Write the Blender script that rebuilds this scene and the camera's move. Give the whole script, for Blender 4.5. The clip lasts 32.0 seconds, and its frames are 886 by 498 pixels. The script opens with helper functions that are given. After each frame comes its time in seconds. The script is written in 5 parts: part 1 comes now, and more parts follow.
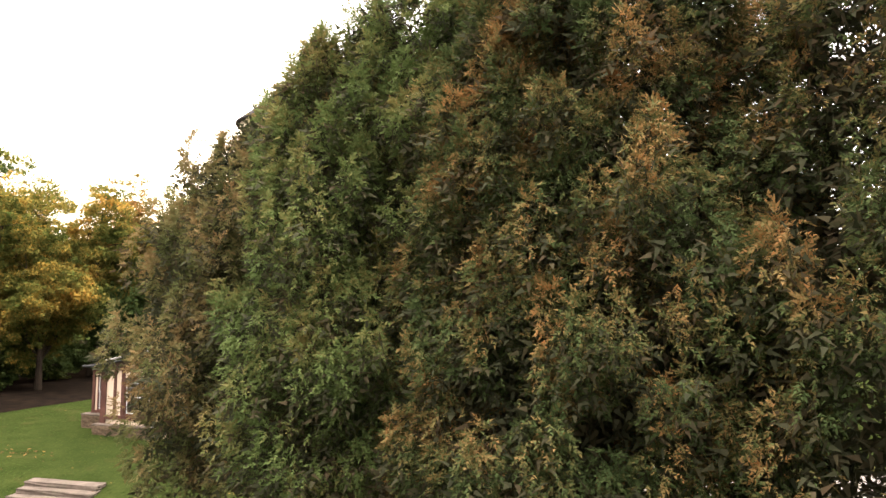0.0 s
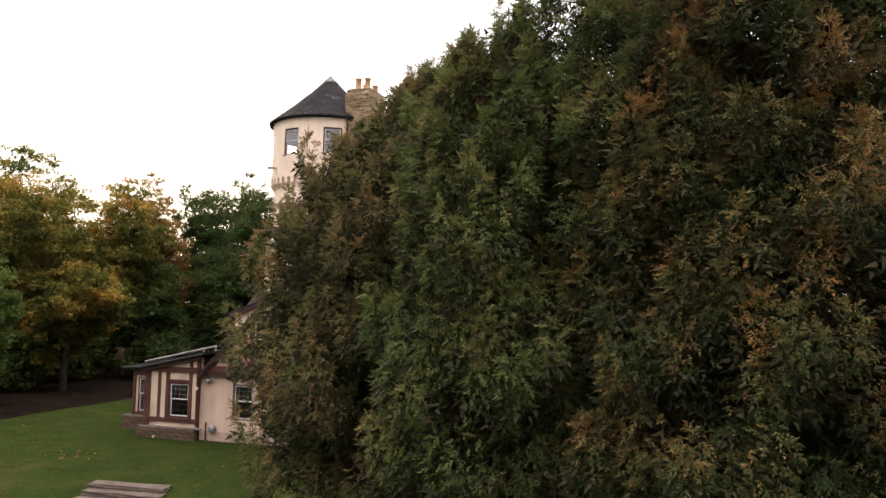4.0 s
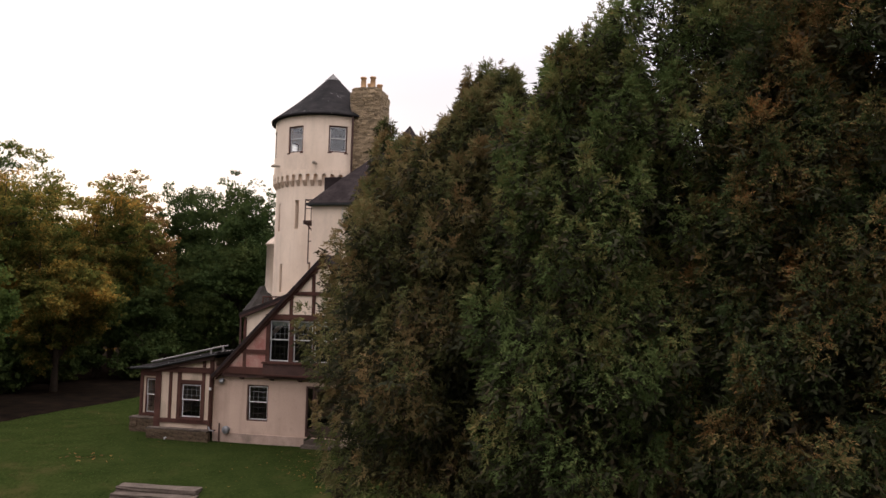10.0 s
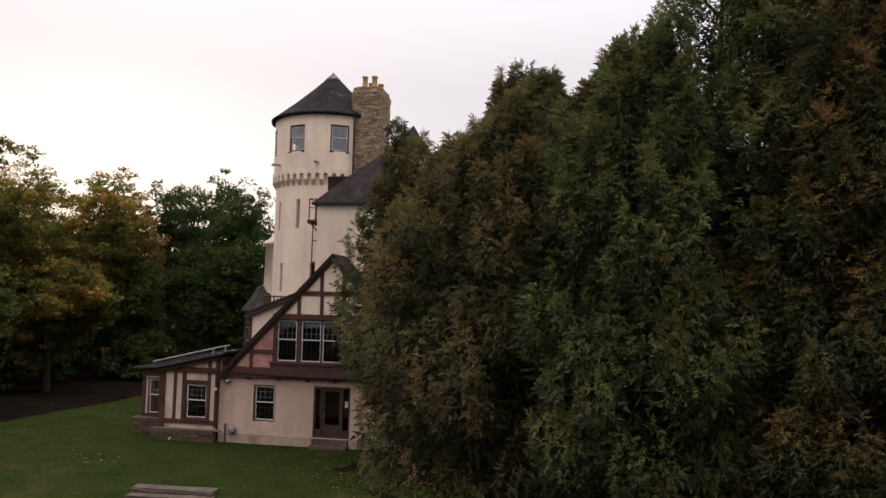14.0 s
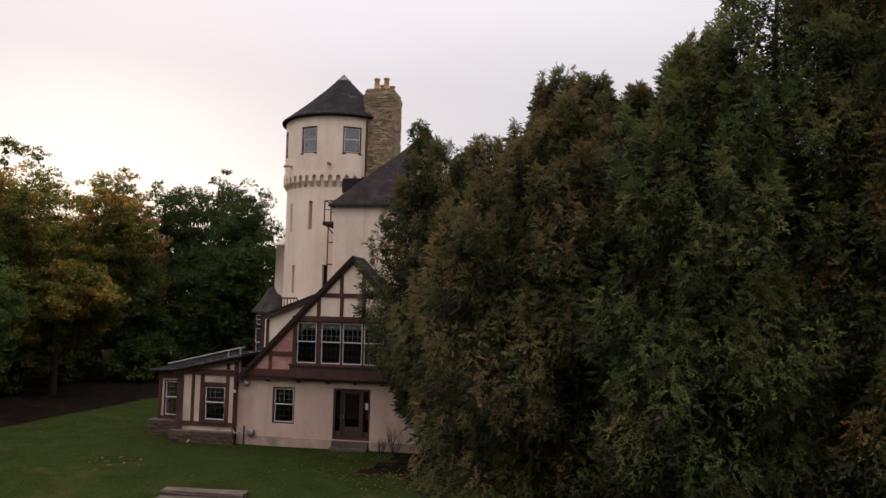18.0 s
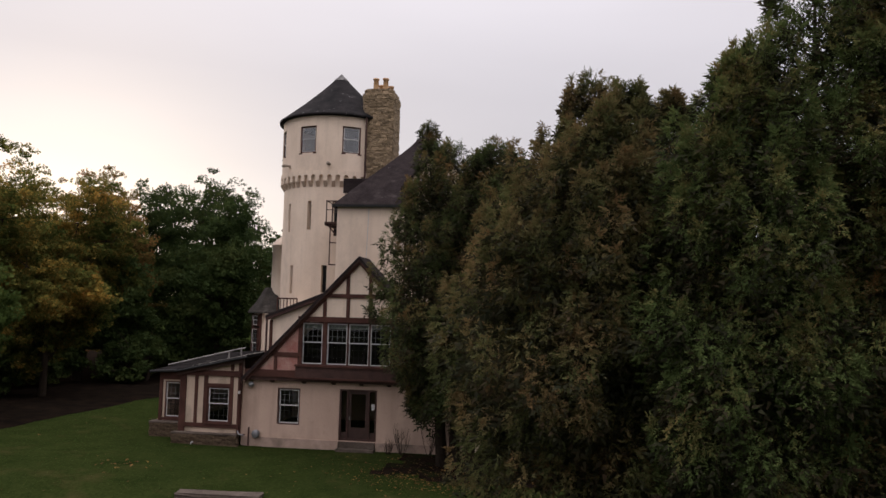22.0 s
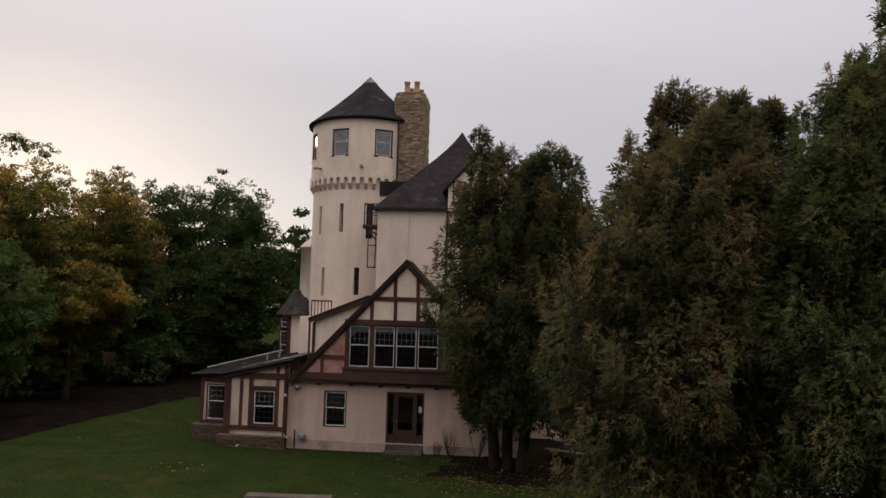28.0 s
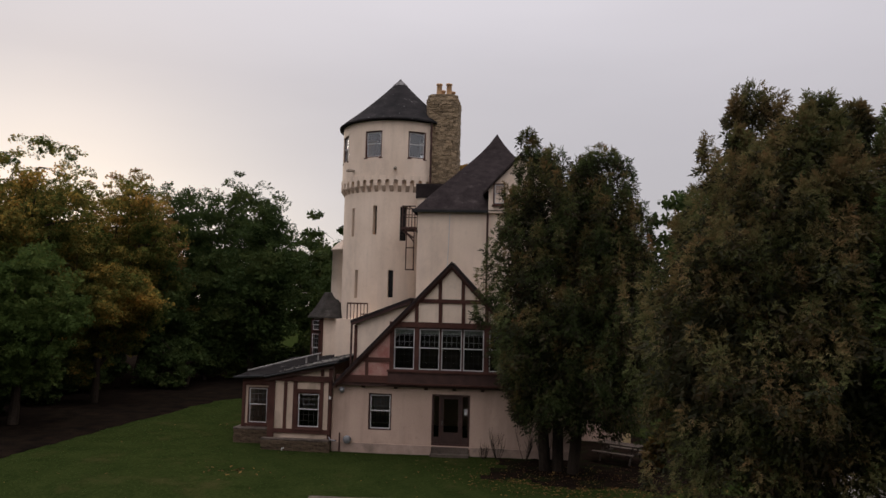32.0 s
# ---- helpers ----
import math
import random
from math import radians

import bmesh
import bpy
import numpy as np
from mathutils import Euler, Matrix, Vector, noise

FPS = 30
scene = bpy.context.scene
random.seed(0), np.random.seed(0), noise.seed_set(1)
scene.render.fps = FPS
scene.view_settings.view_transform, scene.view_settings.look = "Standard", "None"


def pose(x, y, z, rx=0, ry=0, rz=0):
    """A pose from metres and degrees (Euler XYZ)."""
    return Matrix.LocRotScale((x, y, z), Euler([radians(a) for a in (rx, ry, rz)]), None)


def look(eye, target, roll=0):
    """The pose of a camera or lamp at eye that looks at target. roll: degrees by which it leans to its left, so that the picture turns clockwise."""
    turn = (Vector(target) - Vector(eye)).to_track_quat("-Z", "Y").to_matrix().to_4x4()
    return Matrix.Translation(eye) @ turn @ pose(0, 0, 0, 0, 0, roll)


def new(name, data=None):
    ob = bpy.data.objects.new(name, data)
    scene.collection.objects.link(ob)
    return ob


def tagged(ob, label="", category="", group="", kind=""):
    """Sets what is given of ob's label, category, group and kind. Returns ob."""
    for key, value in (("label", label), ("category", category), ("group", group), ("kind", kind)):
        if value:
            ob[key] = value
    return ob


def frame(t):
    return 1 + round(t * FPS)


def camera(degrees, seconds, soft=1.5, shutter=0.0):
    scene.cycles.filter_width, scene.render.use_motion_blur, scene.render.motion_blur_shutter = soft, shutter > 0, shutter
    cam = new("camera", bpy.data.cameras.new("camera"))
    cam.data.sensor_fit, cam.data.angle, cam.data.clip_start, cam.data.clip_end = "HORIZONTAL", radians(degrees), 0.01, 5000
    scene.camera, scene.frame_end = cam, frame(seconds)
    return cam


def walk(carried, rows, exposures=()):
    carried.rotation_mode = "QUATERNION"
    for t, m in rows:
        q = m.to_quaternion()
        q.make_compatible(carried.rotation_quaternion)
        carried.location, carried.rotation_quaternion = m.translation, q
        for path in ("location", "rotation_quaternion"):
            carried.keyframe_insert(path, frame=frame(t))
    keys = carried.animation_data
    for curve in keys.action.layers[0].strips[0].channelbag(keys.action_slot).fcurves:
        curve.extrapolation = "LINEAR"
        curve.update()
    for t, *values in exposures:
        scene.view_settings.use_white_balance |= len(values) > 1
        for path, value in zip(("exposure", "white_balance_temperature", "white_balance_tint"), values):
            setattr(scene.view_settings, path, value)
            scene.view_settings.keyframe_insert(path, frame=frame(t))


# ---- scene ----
cam = camera(62.0, 32.0)
PATH = [
    (0.0, (16.595, -28.377, 6.151), (8.144, 0.329, 8.276), 0.84),
    (0.5, (16.241, -28.476, 6.152), (7.818, 0.240, 8.261), 0.94),
    (1.0, (15.820, -28.552, 6.154), (7.384, 0.158, 8.295), 0.94),
    (1.5, (15.471, -28.660, 6.159), (7.020, 0.046, 8.301), 1.04),
    (2.0, (15.113, -28.758, 6.165), (6.692, -0.045, 8.321), 1.14),
    (2.5, (14.827, -28.863, 6.160), (6.538, -0.113, 8.338), 1.16),
    (3.0, (14.528, -28.956, 6.162), (6.369, -0.170, 8.350), 1.18),
    (3.5, (14.281, -29.038, 6.157), (6.166, -0.240, 8.359), 1.19),
    (4.0, (14.015, -29.121, 6.145), (6.032, -0.288, 8.369), 1.30),
    (4.5, (13.775, -29.190, 6.141), (5.908, -0.325, 8.361), 1.32),
    (6.5, (12.918, -29.384, 6.152), (5.514, -0.396, 8.352), 1.29),
    (7.0, (12.730, -29.457, 6.140), (5.473, -0.432, 8.348), 1.31),
    (7.5, (12.566, -29.507, 6.131), (5.427, -0.455, 8.364), 1.33),
    (8.0, (12.397, -29.557, 6.123), (5.390, -0.473, 8.366), 1.35),
    (8.5, (12.250, -29.617, 6.118), (5.360, -0.505, 8.353), 1.37),
    (9.0, (12.096, -29.691, 6.113), (5.338, -0.548, 8.359), 1.39),
    (9.5, (11.963, -29.734, 6.109), (5.292, -0.571, 8.351), 1.40),
    (10.0, (11.800, -29.770, 6.109), (5.230, -0.583, 8.332), 1.32),
    (10.5, (11.650, -29.809, 6.103), (5.184, -0.600, 8.337), 1.33),
    (11.0, (11.488, -29.848, 6.095), (5.154, -0.611, 8.338), 1.45),
    (11.5, (11.337, -29.884, 6.088), (5.121, -0.621, 8.342), 1.47),
    (12.0, (11.147, -29.919, 6.087), (5.063, -0.628, 8.335), 1.39),
    (12.5, (10.987, -29.956, 6.085), (5.006, -0.644, 8.329), 1.40),
    (13.0, (10.805, -30.001, 6.079), (4.928, -0.669, 8.336), 1.42),
    (13.5, (10.662, -30.047, 6.082), (4.888, -0.694, 8.332), 1.43),
    (14.0, (10.494, -30.079, 6.072), (4.822, -0.706, 8.318), 1.45),
    (14.5, (10.342, -30.127, 6.063), (4.790, -0.733, 8.336), 1.47),
    (16.5, (9.704, -30.294, 6.099), (4.357, -0.860, 8.348), 1.40),
    (17.0, (9.509, -30.346, 6.089), (4.177, -0.911, 8.352), 1.50),
    (17.5, (9.354, -30.381, 6.088), (4.024, -0.946, 8.366), 1.40),
    (18.0, (9.174, -30.432, 6.087), (3.992, -0.972, 8.376), 1.42),
    (18.5, (9.044, -30.459, 6.086), (3.980, -0.977, 8.368), 1.44),
    (19.0, (8.889, -30.487, 6.089), (3.972, -0.981, 8.366), 1.47),
    (19.5, (8.730, -30.535, 6.095), (3.948, -1.007, 8.369), 1.39),
    (20.0, (8.567, -30.571, 6.094), (3.919, -1.022, 8.392), 1.41),
    (20.5, (8.394, -30.618, 6.102), (3.879, -1.048, 8.382), 1.43),
    (21.0, (8.216, -30.647, 6.105), (3.820, -1.058, 8.379), 1.45),
    (21.5, (8.024, -30.693, 6.096), (3.762, -1.086, 8.394), 1.47),
    (22.0, (7.815, -30.735, 6.092), (3.673, -1.112, 8.401), 1.48),
    (22.5, (7.606, -30.776, 6.097), (3.568, -1.138, 8.404), 1.40),
    (23.0, (7.375, -30.831, 6.103), (3.442, -1.180, 8.420), 1.42),
    (23.5, (7.161, -30.875, 6.106), (3.286, -1.215, 8.405), 1.43),
    (24.0, (6.926, -30.931, 6.107), (3.128, -1.263, 8.420), 1.54),
    (24.5, (6.679, -30.984, 6.098), (2.957, -1.308, 8.439), 1.55),
    (25.0, (6.445, -31.028, 6.089), (2.784, -1.346, 8.445), 1.56),
    (25.5, (6.214, -31.073, 6.086), (2.611, -1.383, 8.437), 1.57),
    (27.5, (5.237, -31.262, 6.105), (1.860, -1.547, 8.465), 1.50),
    (28.0, (5.000, -31.311, 6.099), (1.670, -1.591, 8.473), 1.61),
    (28.5, (4.775, -31.284, 6.102), (1.490, -1.560, 8.489), 1.52),
    (29.0, (4.560, -30.820, 6.170), (1.270, -1.100, 8.530), 1.60),
    (29.5, (4.340, -30.930, 6.150), (1.115, -1.200, 8.505), 1.50),
    (30.0, (4.084, -31.249, 6.080), (0.906, -1.518, 8.523), 1.53),
    (30.5, (3.838, -31.272, 6.074), (0.676, -1.538, 8.504), 1.43),
    (31.0, (3.545, -31.372, 6.062), (0.399, -1.639, 8.521), 1.44),
    (31.5, (3.217, -31.444, 6.057), (0.086, -1.709, 8.516), 1.44),
    (32.0, (2.915, -31.499, 6.054), (-0.245, -1.767, 8.514), 1.43),
]
EXPOSURES = [(0.0, 2.43, 7300, 7), (2.0, 1.83, 7100, 9), (4.0, 1.10, 6900, 10), (9.0, 0.49, 6700, 12), (12.0, 0.32, 6650, 12), (19.0, 0.05, 6550, 12), (25.0, -0.12, 6500, 11.5), (32.0, -0.28, 6500, 11)]
walk(cam, [(t, look(eye, target, roll)) for t, eye, target, roll in PATH], EXPOSURES)


# ---- sky and sun: an overcast evening, the sun low behind the wood ----
SUN_WAY = (-0.57, 0.80, 0.16)


def sky():
    """Even cloud, brightest low down where the sun sits behind it, paler again overhead."""
    world = bpy.data.worlds.new("overcast_sky")
    scene.world = world
    world.use_nodes = True
    nt = world.node_tree
    nt.nodes.clear()
    N, L = nt.nodes.new, nt.links.new

    def math_node(op, a, b=None, clamp=False):
        m = N("ShaderNodeMath")
        m.operation, m.use_clamp = op, clamp
        for k, v in enumerate((a, b)):
            if v is None:
                continue
            if isinstance(v, (int, float)):
                m.inputs[k].default_value = v
            else:
                L(v, m.inputs[k])
        return m.outputs[0]

    def mix(kind, fac, a, b):
        m = N("ShaderNodeMix")
        m.data_type, m.blend_type = "RGBA", kind
        for k, v in ((0, fac), (6, a), (7, b)):
            if isinstance(v, (int, float)):
                m.inputs[k].default_value = v
            elif isinstance(v, tuple):
                m.inputs[k].default_value = (*v, 1)
            else:
                L(v, m.inputs[k])
        return m.outputs[2]

    out, bg, co = N("ShaderNodeOutputWorld"), N("ShaderNodeBackground"), N("ShaderNodeTexCoord")
    nis = N("ShaderNodeTexSky")
    nis.sky_type, nis.sun_disc = "NISHITA", False
    nis.sun_elevation, nis.sun_rotation = radians(9), radians(-35)
    dot = N("ShaderNodeVectorMath")
    dot.operation = "DOT_PRODUCT"
    dot.inputs[1].default_value = Vector(SUN_WAY).normalized()
    L(co.outputs["Generated"], dot.inputs[0])
    sep = N("ShaderNodeSeparateXYZ")
    L(co.outputs["Generated"], sep.inputs[0])
    mp = N("ShaderNodeMapping")
    mp.inputs["Scale"].default_value = (1.1, 1.1, 4.5)
    L(co.outputs["Generated"], mp.inputs["Vector"])
    nz = N("ShaderNodeTexNoise")
    nz.inputs["Scale"].default_value, nz.inputs["Detail"].default_value = 1.7, 4
    L(mp.outputs[0], nz.inputs["Vector"])
    d = math_node("MAXIMUM", dot.outputs["Value"], 0.0)
    low = math_node("MAXIMUM", math_node("SUBTRACT", 1.0, math_node("MULTIPLY", sep.outputs[2], 3.4)), 0.0)
    glow = math_node("MULTIPLY", math_node("POWER", d, 16.0), low)
    wide = math_node("POWER", d, 7.0)
    col = mix("ADD", wide, (0.56, 0.535, 0.568), (0.03, 0.025, 0.015))
    col = mix("ADD", glow, col, (0.52, 0.475, 0.39))
    up = math_node("SMOOTH_MAX", math_node("SUBTRACT", sep.outputs[2], 0.42), 0.0)
    back = math_node("MULTIPLY", math_node("MAXIMUM", math_node("MULTIPLY", sep.outputs[1], -1.0), 0.0), 0.08)
    cloud = math_node("ADD", math_node("MULTIPLY", math_node("SUBTRACT", nz.outputs[0], 0.5), 0.18), 1.0)
    gain = math_node("MULTIPLY", cloud, math_node("ADD", math_node("ADD", math_node("MULTIPLY", up, 6.2), back), 1.0))
    sc = N("ShaderNodeVectorMath")
    sc.operation = "SCALE"
    L(col, sc.inputs[0])
    L(gain, sc.inputs["Scale"])
    L(mix("ADD", 0.010, sc.outputs[0], nis.outputs[0]), bg.inputs["Color"])
    L(bg.outputs[0], out.inputs[0])


sky()
sun = new("sun", bpy.data.lights.new("sun", "SUN"))
sun.data.energy, sun.data.angle, sun.data.color = 1.9, radians(18), (1.0, 0.85, 0.66)
sun.matrix_world = look((SUN_WAY[0] * 90, SUN_WAY[1] * 90, SUN_WAY[2] * 90), (0, 0, 0))


# ---- materials ----
def material(name, a, b, scale=3.0, rough=0.85, fine=40.0, bump=0.3, stain=None, metal=0.0, spec=0.3, stretch=(1, 1, 1), detail_mix=0.35, island=0.0, stain_at=(0.55, 0.72), coords="Object", vary=0.0, speck=None, streak=0.0):
    m = bpy.data.materials.new(name)
    m.use_nodes = True
    nt = m.node_tree
    N, L = nt.nodes, nt.links.new
    bs = N["Principled BSDF"]
    bs.inputs["Roughness"].default_value, bs.inputs["Metallic"].default_value = rough, metal
    bs.inputs["Specular IOR Level"].default_value = spec
    if spec <= 0.02:
        bs.inputs["IOR"].default_value = 1.0
    co = N.new("ShaderNodeTexCoord")
    mp = N.new("ShaderNodeMapping")
    mp.inputs["Scale"].default_value = stretch
    L(co.outputs[coords], mp.inputs[0])
    big = N.new("ShaderNodeTexNoise")
    big.inputs["Scale"].default_value, big.inputs["Detail"].default_value = scale, 5
    sm = N.new("ShaderNodeTexNoise")
    sm.inputs["Scale"].default_value, sm.inputs["Detail"].default_value = fine, 6
    L(mp.outputs[0], big.inputs["Vector"])
    L(mp.outputs[0], sm.inputs["Vector"])
    mixf = N.new("ShaderNodeMix")
    mixf.inputs[0].default_value = detail_mix
    L(big.outputs[0], mixf.inputs[2])
    L(sm.outputs[0], mixf.inputs[3])
    mr = N.new("ShaderNodeMapRange")
    mr.inputs["From Min"].default_value, mr.inputs["From Max"].default_value = 0.36, 0.64
    L(mixf.outputs[0], mr.inputs["Value"])
    fac = mr.outputs[0]
    if island:
        geo = N.new("ShaderNodeNewGeometry")
        im = N.new("ShaderNodeMix")
        im.inputs[0].default_value = island
        L(fac, im.inputs[2])
        L(geo.outputs["Random Per Island"], im.inputs[3])
        fac = im.outputs[0]
    cr = N.new("ShaderNodeValToRGB")
    cr.color_ramp.elements[0].color, cr.color_ramp.elements[1].color = (*a, 1), (*b, 1)
    L(fac, cr.inputs[0])
    col = cr.outputs[0]
    if stain:
        st = N.new("ShaderNodeTexNoise")
        st.inputs["Scale"].default_value, st.inputs["Detail"].default_value = scale * 0.45, 7
        st.inputs["Roughness"].default_value = 0.65
        L(mp.outputs[0], st.inputs["Vector"])
        sr = N.new("ShaderNodeMapRange")
        sr.inputs["From Min"].default_value, sr.inputs["From Max"].default_value = stain_at
        sr.inputs["To Max"].default_value = 0.8
        L(st.outputs[0], sr.inputs["Value"])
        mc = N.new("ShaderNodeMix")
        mc.data_type = "RGBA"
        L(sr.outputs[0], mc.inputs[0])
        L(col, mc.inputs[6])
        mc.inputs[7].default_value = (*stain, 1)
        col = mc.outputs[2]
    def lay_over(fac, tint):
        mc = N.new("ShaderNodeMix")
        mc.data_type = "RGBA"
        L(fac, mc.inputs[0])
        L(col, mc.inputs[6])
        mc.inputs[7].default_value = (*tint, 1)
        return mc.outputs[2]

    def masked(size, lo, hi, most, squeeze=(1, 1, 1), shift=0.0):
        m2 = N.new("ShaderNodeMapping")
        m2.inputs["Scale"].default_value, m2.inputs["Location"].default_value = squeeze, (shift, shift, 0)
        L(co.outputs[coords], m2.inputs[0])
        n2 = N.new("ShaderNodeTexNoise")
        n2.inputs["Scale"].default_value, n2.inputs["Detail"].default_value = size, 4
        L(m2.outputs[0], n2.inputs["Vector"])
        r2 = N.new("ShaderNodeMapRange")
        r2.inputs["From Min"].default_value, r2.inputs["From Max"].default_value, r2.inputs["To Max"].default_value = lo, hi, most
        L(n2.outputs[0], r2.inputs["Value"])
        return r2.outputs[0]

    if streak:
        col = lay_over(masked(2.2, 0.50, 0.78, streak, (1.6, 1.6, 0.10), 4.0), tuple(0.45 * q for q in a))
        col = lay_over(masked(7.0, 0.58, 0.75, streak, (1, 1, 0.6), 9.0), tuple(0.6 * q for q in a))
    if speck:
        col = lay_over(masked(speck[1], speck[2], speck[2] + 0.04, 0.9), speck[0])
    if vary:
        info, hs = N.new("ShaderNodeObjectInfo"), N.new("ShaderNodeHueSaturation")
        vr = N.new("ShaderNodeMapRange")
        vr.inputs["To Min"].default_value, vr.inputs["To Max"].default_value = 1 - vary, 1 + vary
        L(info.outputs["Random"], vr.inputs["Value"])
        L(vr.outputs[0], hs.inputs["Value"])
        L(col, hs.inputs["Color"])
        col = hs.outputs[0]
    L(col, bs.inputs["Base Color"])
    if bump:
        bp = N.new("ShaderNodeBump")
        bp.inputs["Strength"].default_value, bp.inputs["Distance"].default_value = bump, 0.03
        L(sm.outputs[0], bp.inputs["Height"])
        L(bp.outputs[0], bs.inputs["Normal"])
    return m


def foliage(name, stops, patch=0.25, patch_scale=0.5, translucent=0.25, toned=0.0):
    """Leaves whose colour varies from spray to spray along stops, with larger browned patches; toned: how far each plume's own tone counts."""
    m = bpy.data.materials.new(name)
    m.use_nodes = True
    nt = m.node_tree
    N, L = nt.nodes, nt.links.new
    bs = N["Principled BSDF"]
    bs.inputs["Roughness"].default_value = 0.8
    bs.inputs["Specular IOR Level"].default_value = 0.06
    geo = N.new("ShaderNodeNewGeometry")
    co = N.new("ShaderNodeTexCoord")
    nz = N.new("ShaderNodeTexNoise")
    nz.inputs["Scale"].default_value, nz.inputs["Detail"].default_value = patch_scale, 4
    L(co.outputs["Object"], nz.inputs["Vector"])
    mr = N.new("ShaderNodeMapRange")
    mr.inputs["From Min"].default_value, mr.inputs["From Max"].default_value = 0.3, 0.7
    L(nz.outputs[0], mr.inputs["Value"])
    mx = N.new("ShaderNodeMix")
    mx.inputs[0].default_value = patch
    L(geo.outputs["Random Per Island"], mx.inputs[2])
    L(mr.outputs[0], mx.inputs[3])
    fac = mx.outputs[0]
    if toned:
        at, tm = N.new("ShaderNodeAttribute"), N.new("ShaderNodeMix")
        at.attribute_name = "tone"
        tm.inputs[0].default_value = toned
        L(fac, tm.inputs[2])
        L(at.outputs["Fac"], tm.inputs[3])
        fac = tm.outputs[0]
    cr = N.new("ShaderNodeValToRGB")
    els = cr.color_ramp.elements
    els[0].position, els[0].color = stops[0][0], (*stops[0][1], 1)
    els[1].position, els[1].color = stops[-1][0], (*stops[-1][1], 1)
    for p, c in stops[1:-1]:
        els.new(p).color = (*c, 1)
    L(fac, cr.inputs[0])
    L(cr.outputs[0], bs.inputs["Base Color"])
    tr = N.new("ShaderNodeBsdfTranslucent")
    L(cr.outputs[0], tr.inputs["Color"])
    ms = N.new("ShaderNodeMixShader")
    ms.inputs[0].default_value = translucent
    L(bs.outputs[0], ms.inputs[1])
    L(tr.outputs[0], ms.inputs[2])
    L(ms.outputs[0], N["Material Output"].inputs["Surface"])
    return m


GRASS = material("lawn_grass", (0.0125, 0.0200, 0.0052), (0.028, 0.0365, 0.0100), 0.8, 1.0, 9, 0.9, stain=(0.050, 0.043, 0.016), spec=0.0, detail_mix=0.6)
STUCCO = material("cream_stucco", (0.655, 0.520, 0.405), (0.765, 0.618, 0.490), 0.9, 0.92, 30, 0.35, stain=(0.42, 0.33, 0.265), stain_at=(0.52, 0.78), stretch=(1, 1, 0.6), streak=0.17)
SHINGLE = material("dark_shingle", (0.016, 0.012, 0.012), (0.040, 0.031, 0.030), 2.4, 0.95, 22, 0.7, stain=(0.075, 0.062, 0.058), stretch=(1, 1, 1.6), spec=0.06, stain_at=(0.60, 0.75), detail_mix=0.5, speck=((0.26, 0.24, 0.23), 5.0, 0.735))
GREYSHINGLE = material("grey_weathered_shingle", (0.026, 0.023, 0.020), (0.056, 0.049, 0.043), 2.4, 0.95, 22, 0.7, stain=(0.13, 0.115, 0.10), stretch=(1, 1, 1.6), spec=0.06, stain_at=(0.60, 0.75), detail_mix=0.5)
TIMBER = material("red_brown_timber", (0.050, 0.022, 0.017), (0.092, 0.041, 0.031), 2.0, 0.85, 35, 0.3, spec=0.15)
STONE = material("rubble_stone", (0.20, 0.145, 0.086), (0.36, 0.265, 0.165), 3.5, 0.92, 9, 0.7, stain=(0.12, 0.095, 0.07), stain_at=(0.50, 0.70), coords="Object", vary=0.34)
PINK = material("faded_red_wash", (0.44, 0.27, 0.22), (0.30, 0.115, 0.095), 2.4, 0.9, 22, 0.4, stain=(0.58, 0.46, 0.39), stain_at=(0.56, 0.70))
# AGED and STUCCO_LOW: shade of the trees is put into their darker base.
AGED = material("shaded_damp_plaster", (0.46, 0.345, 0.26), (0.56, 0.43, 0.33), 1.4, 0.92, 26, 0.35, stain=(0.20, 0.175, 0.125), stretch=(1, 1, 0.35), stain_at=(0.52, 0.68), streak=0.25)
STUCCO_LOW = material("shaded_grimy_stucco", (0.45, 0.315, 0.245), (0.54, 0.39, 0.305), 0.9, 0.92, 28, 0.35, stain=(0.31, 0.215, 0.165), stain_at=(0.48, 0.72), stretch=(1, 1, 0.5), streak=0.28)
PLINTH = material("stained_plinth", (0.31, 0.215, 0.17), (0.44, 0.32, 0.255), 1.6, 0.92, 24, 0.5, stain=(0.13, 0.105, 0.082), stain_at=(0.50, 0.7))
FOOTING = material("mossy_stone", (0.048, 0.034, 0.022), (0.150, 0.104, 0.070), 2.6, 0.95, 18, 0.9, stain=(0.045, 0.046, 0.022), spec=0.05, streak=0.3)
TURRET = material("flaking_stucco", (0.58, 0.47, 0.375), (0.70, 0.58, 0.47), 1.5, 0.92, 24, 0.6, stain=(0.24, 0.165, 0.115), stain_at=(0.55, 0.64))
DARKWOOD = material("dark_brown_wood", (0.040, 0.020, 0.016), (0.075, 0.036, 0.028), 2.5, 0.75, 40, 0.3)
DOORWOOD = material("door_wood", (0.036, 0.020, 0.016), (0.062, 0.034, 0.026), 2.5, 0.6, 40, 0.3)
WHITE = material("white_paint", (0.48, 0.465, 0.45), (0.60, 0.585, 0.57), 4, 0.6, 60, 0.1)
TIP = material("pale_lichen", (0.07, 0.066, 0.062), (0.24, 0.23, 0.22), 5, 0.95, 30, 0.6, stain=(0.04, 0.038, 0.036), stain_at=(0.45, 0.6))
MUNTIN_DIM = material("screened_bars", (0.022, 0.021, 0.021), (0.036, 0.034, 0.034), 4, 0.8, 60, 0.1, spec=0.02)
MUNTIN = material("grey_bars", (0.13, 0.13, 0.13), (0.20, 0.20, 0.20), 4, 0.6, 60, 0.1)
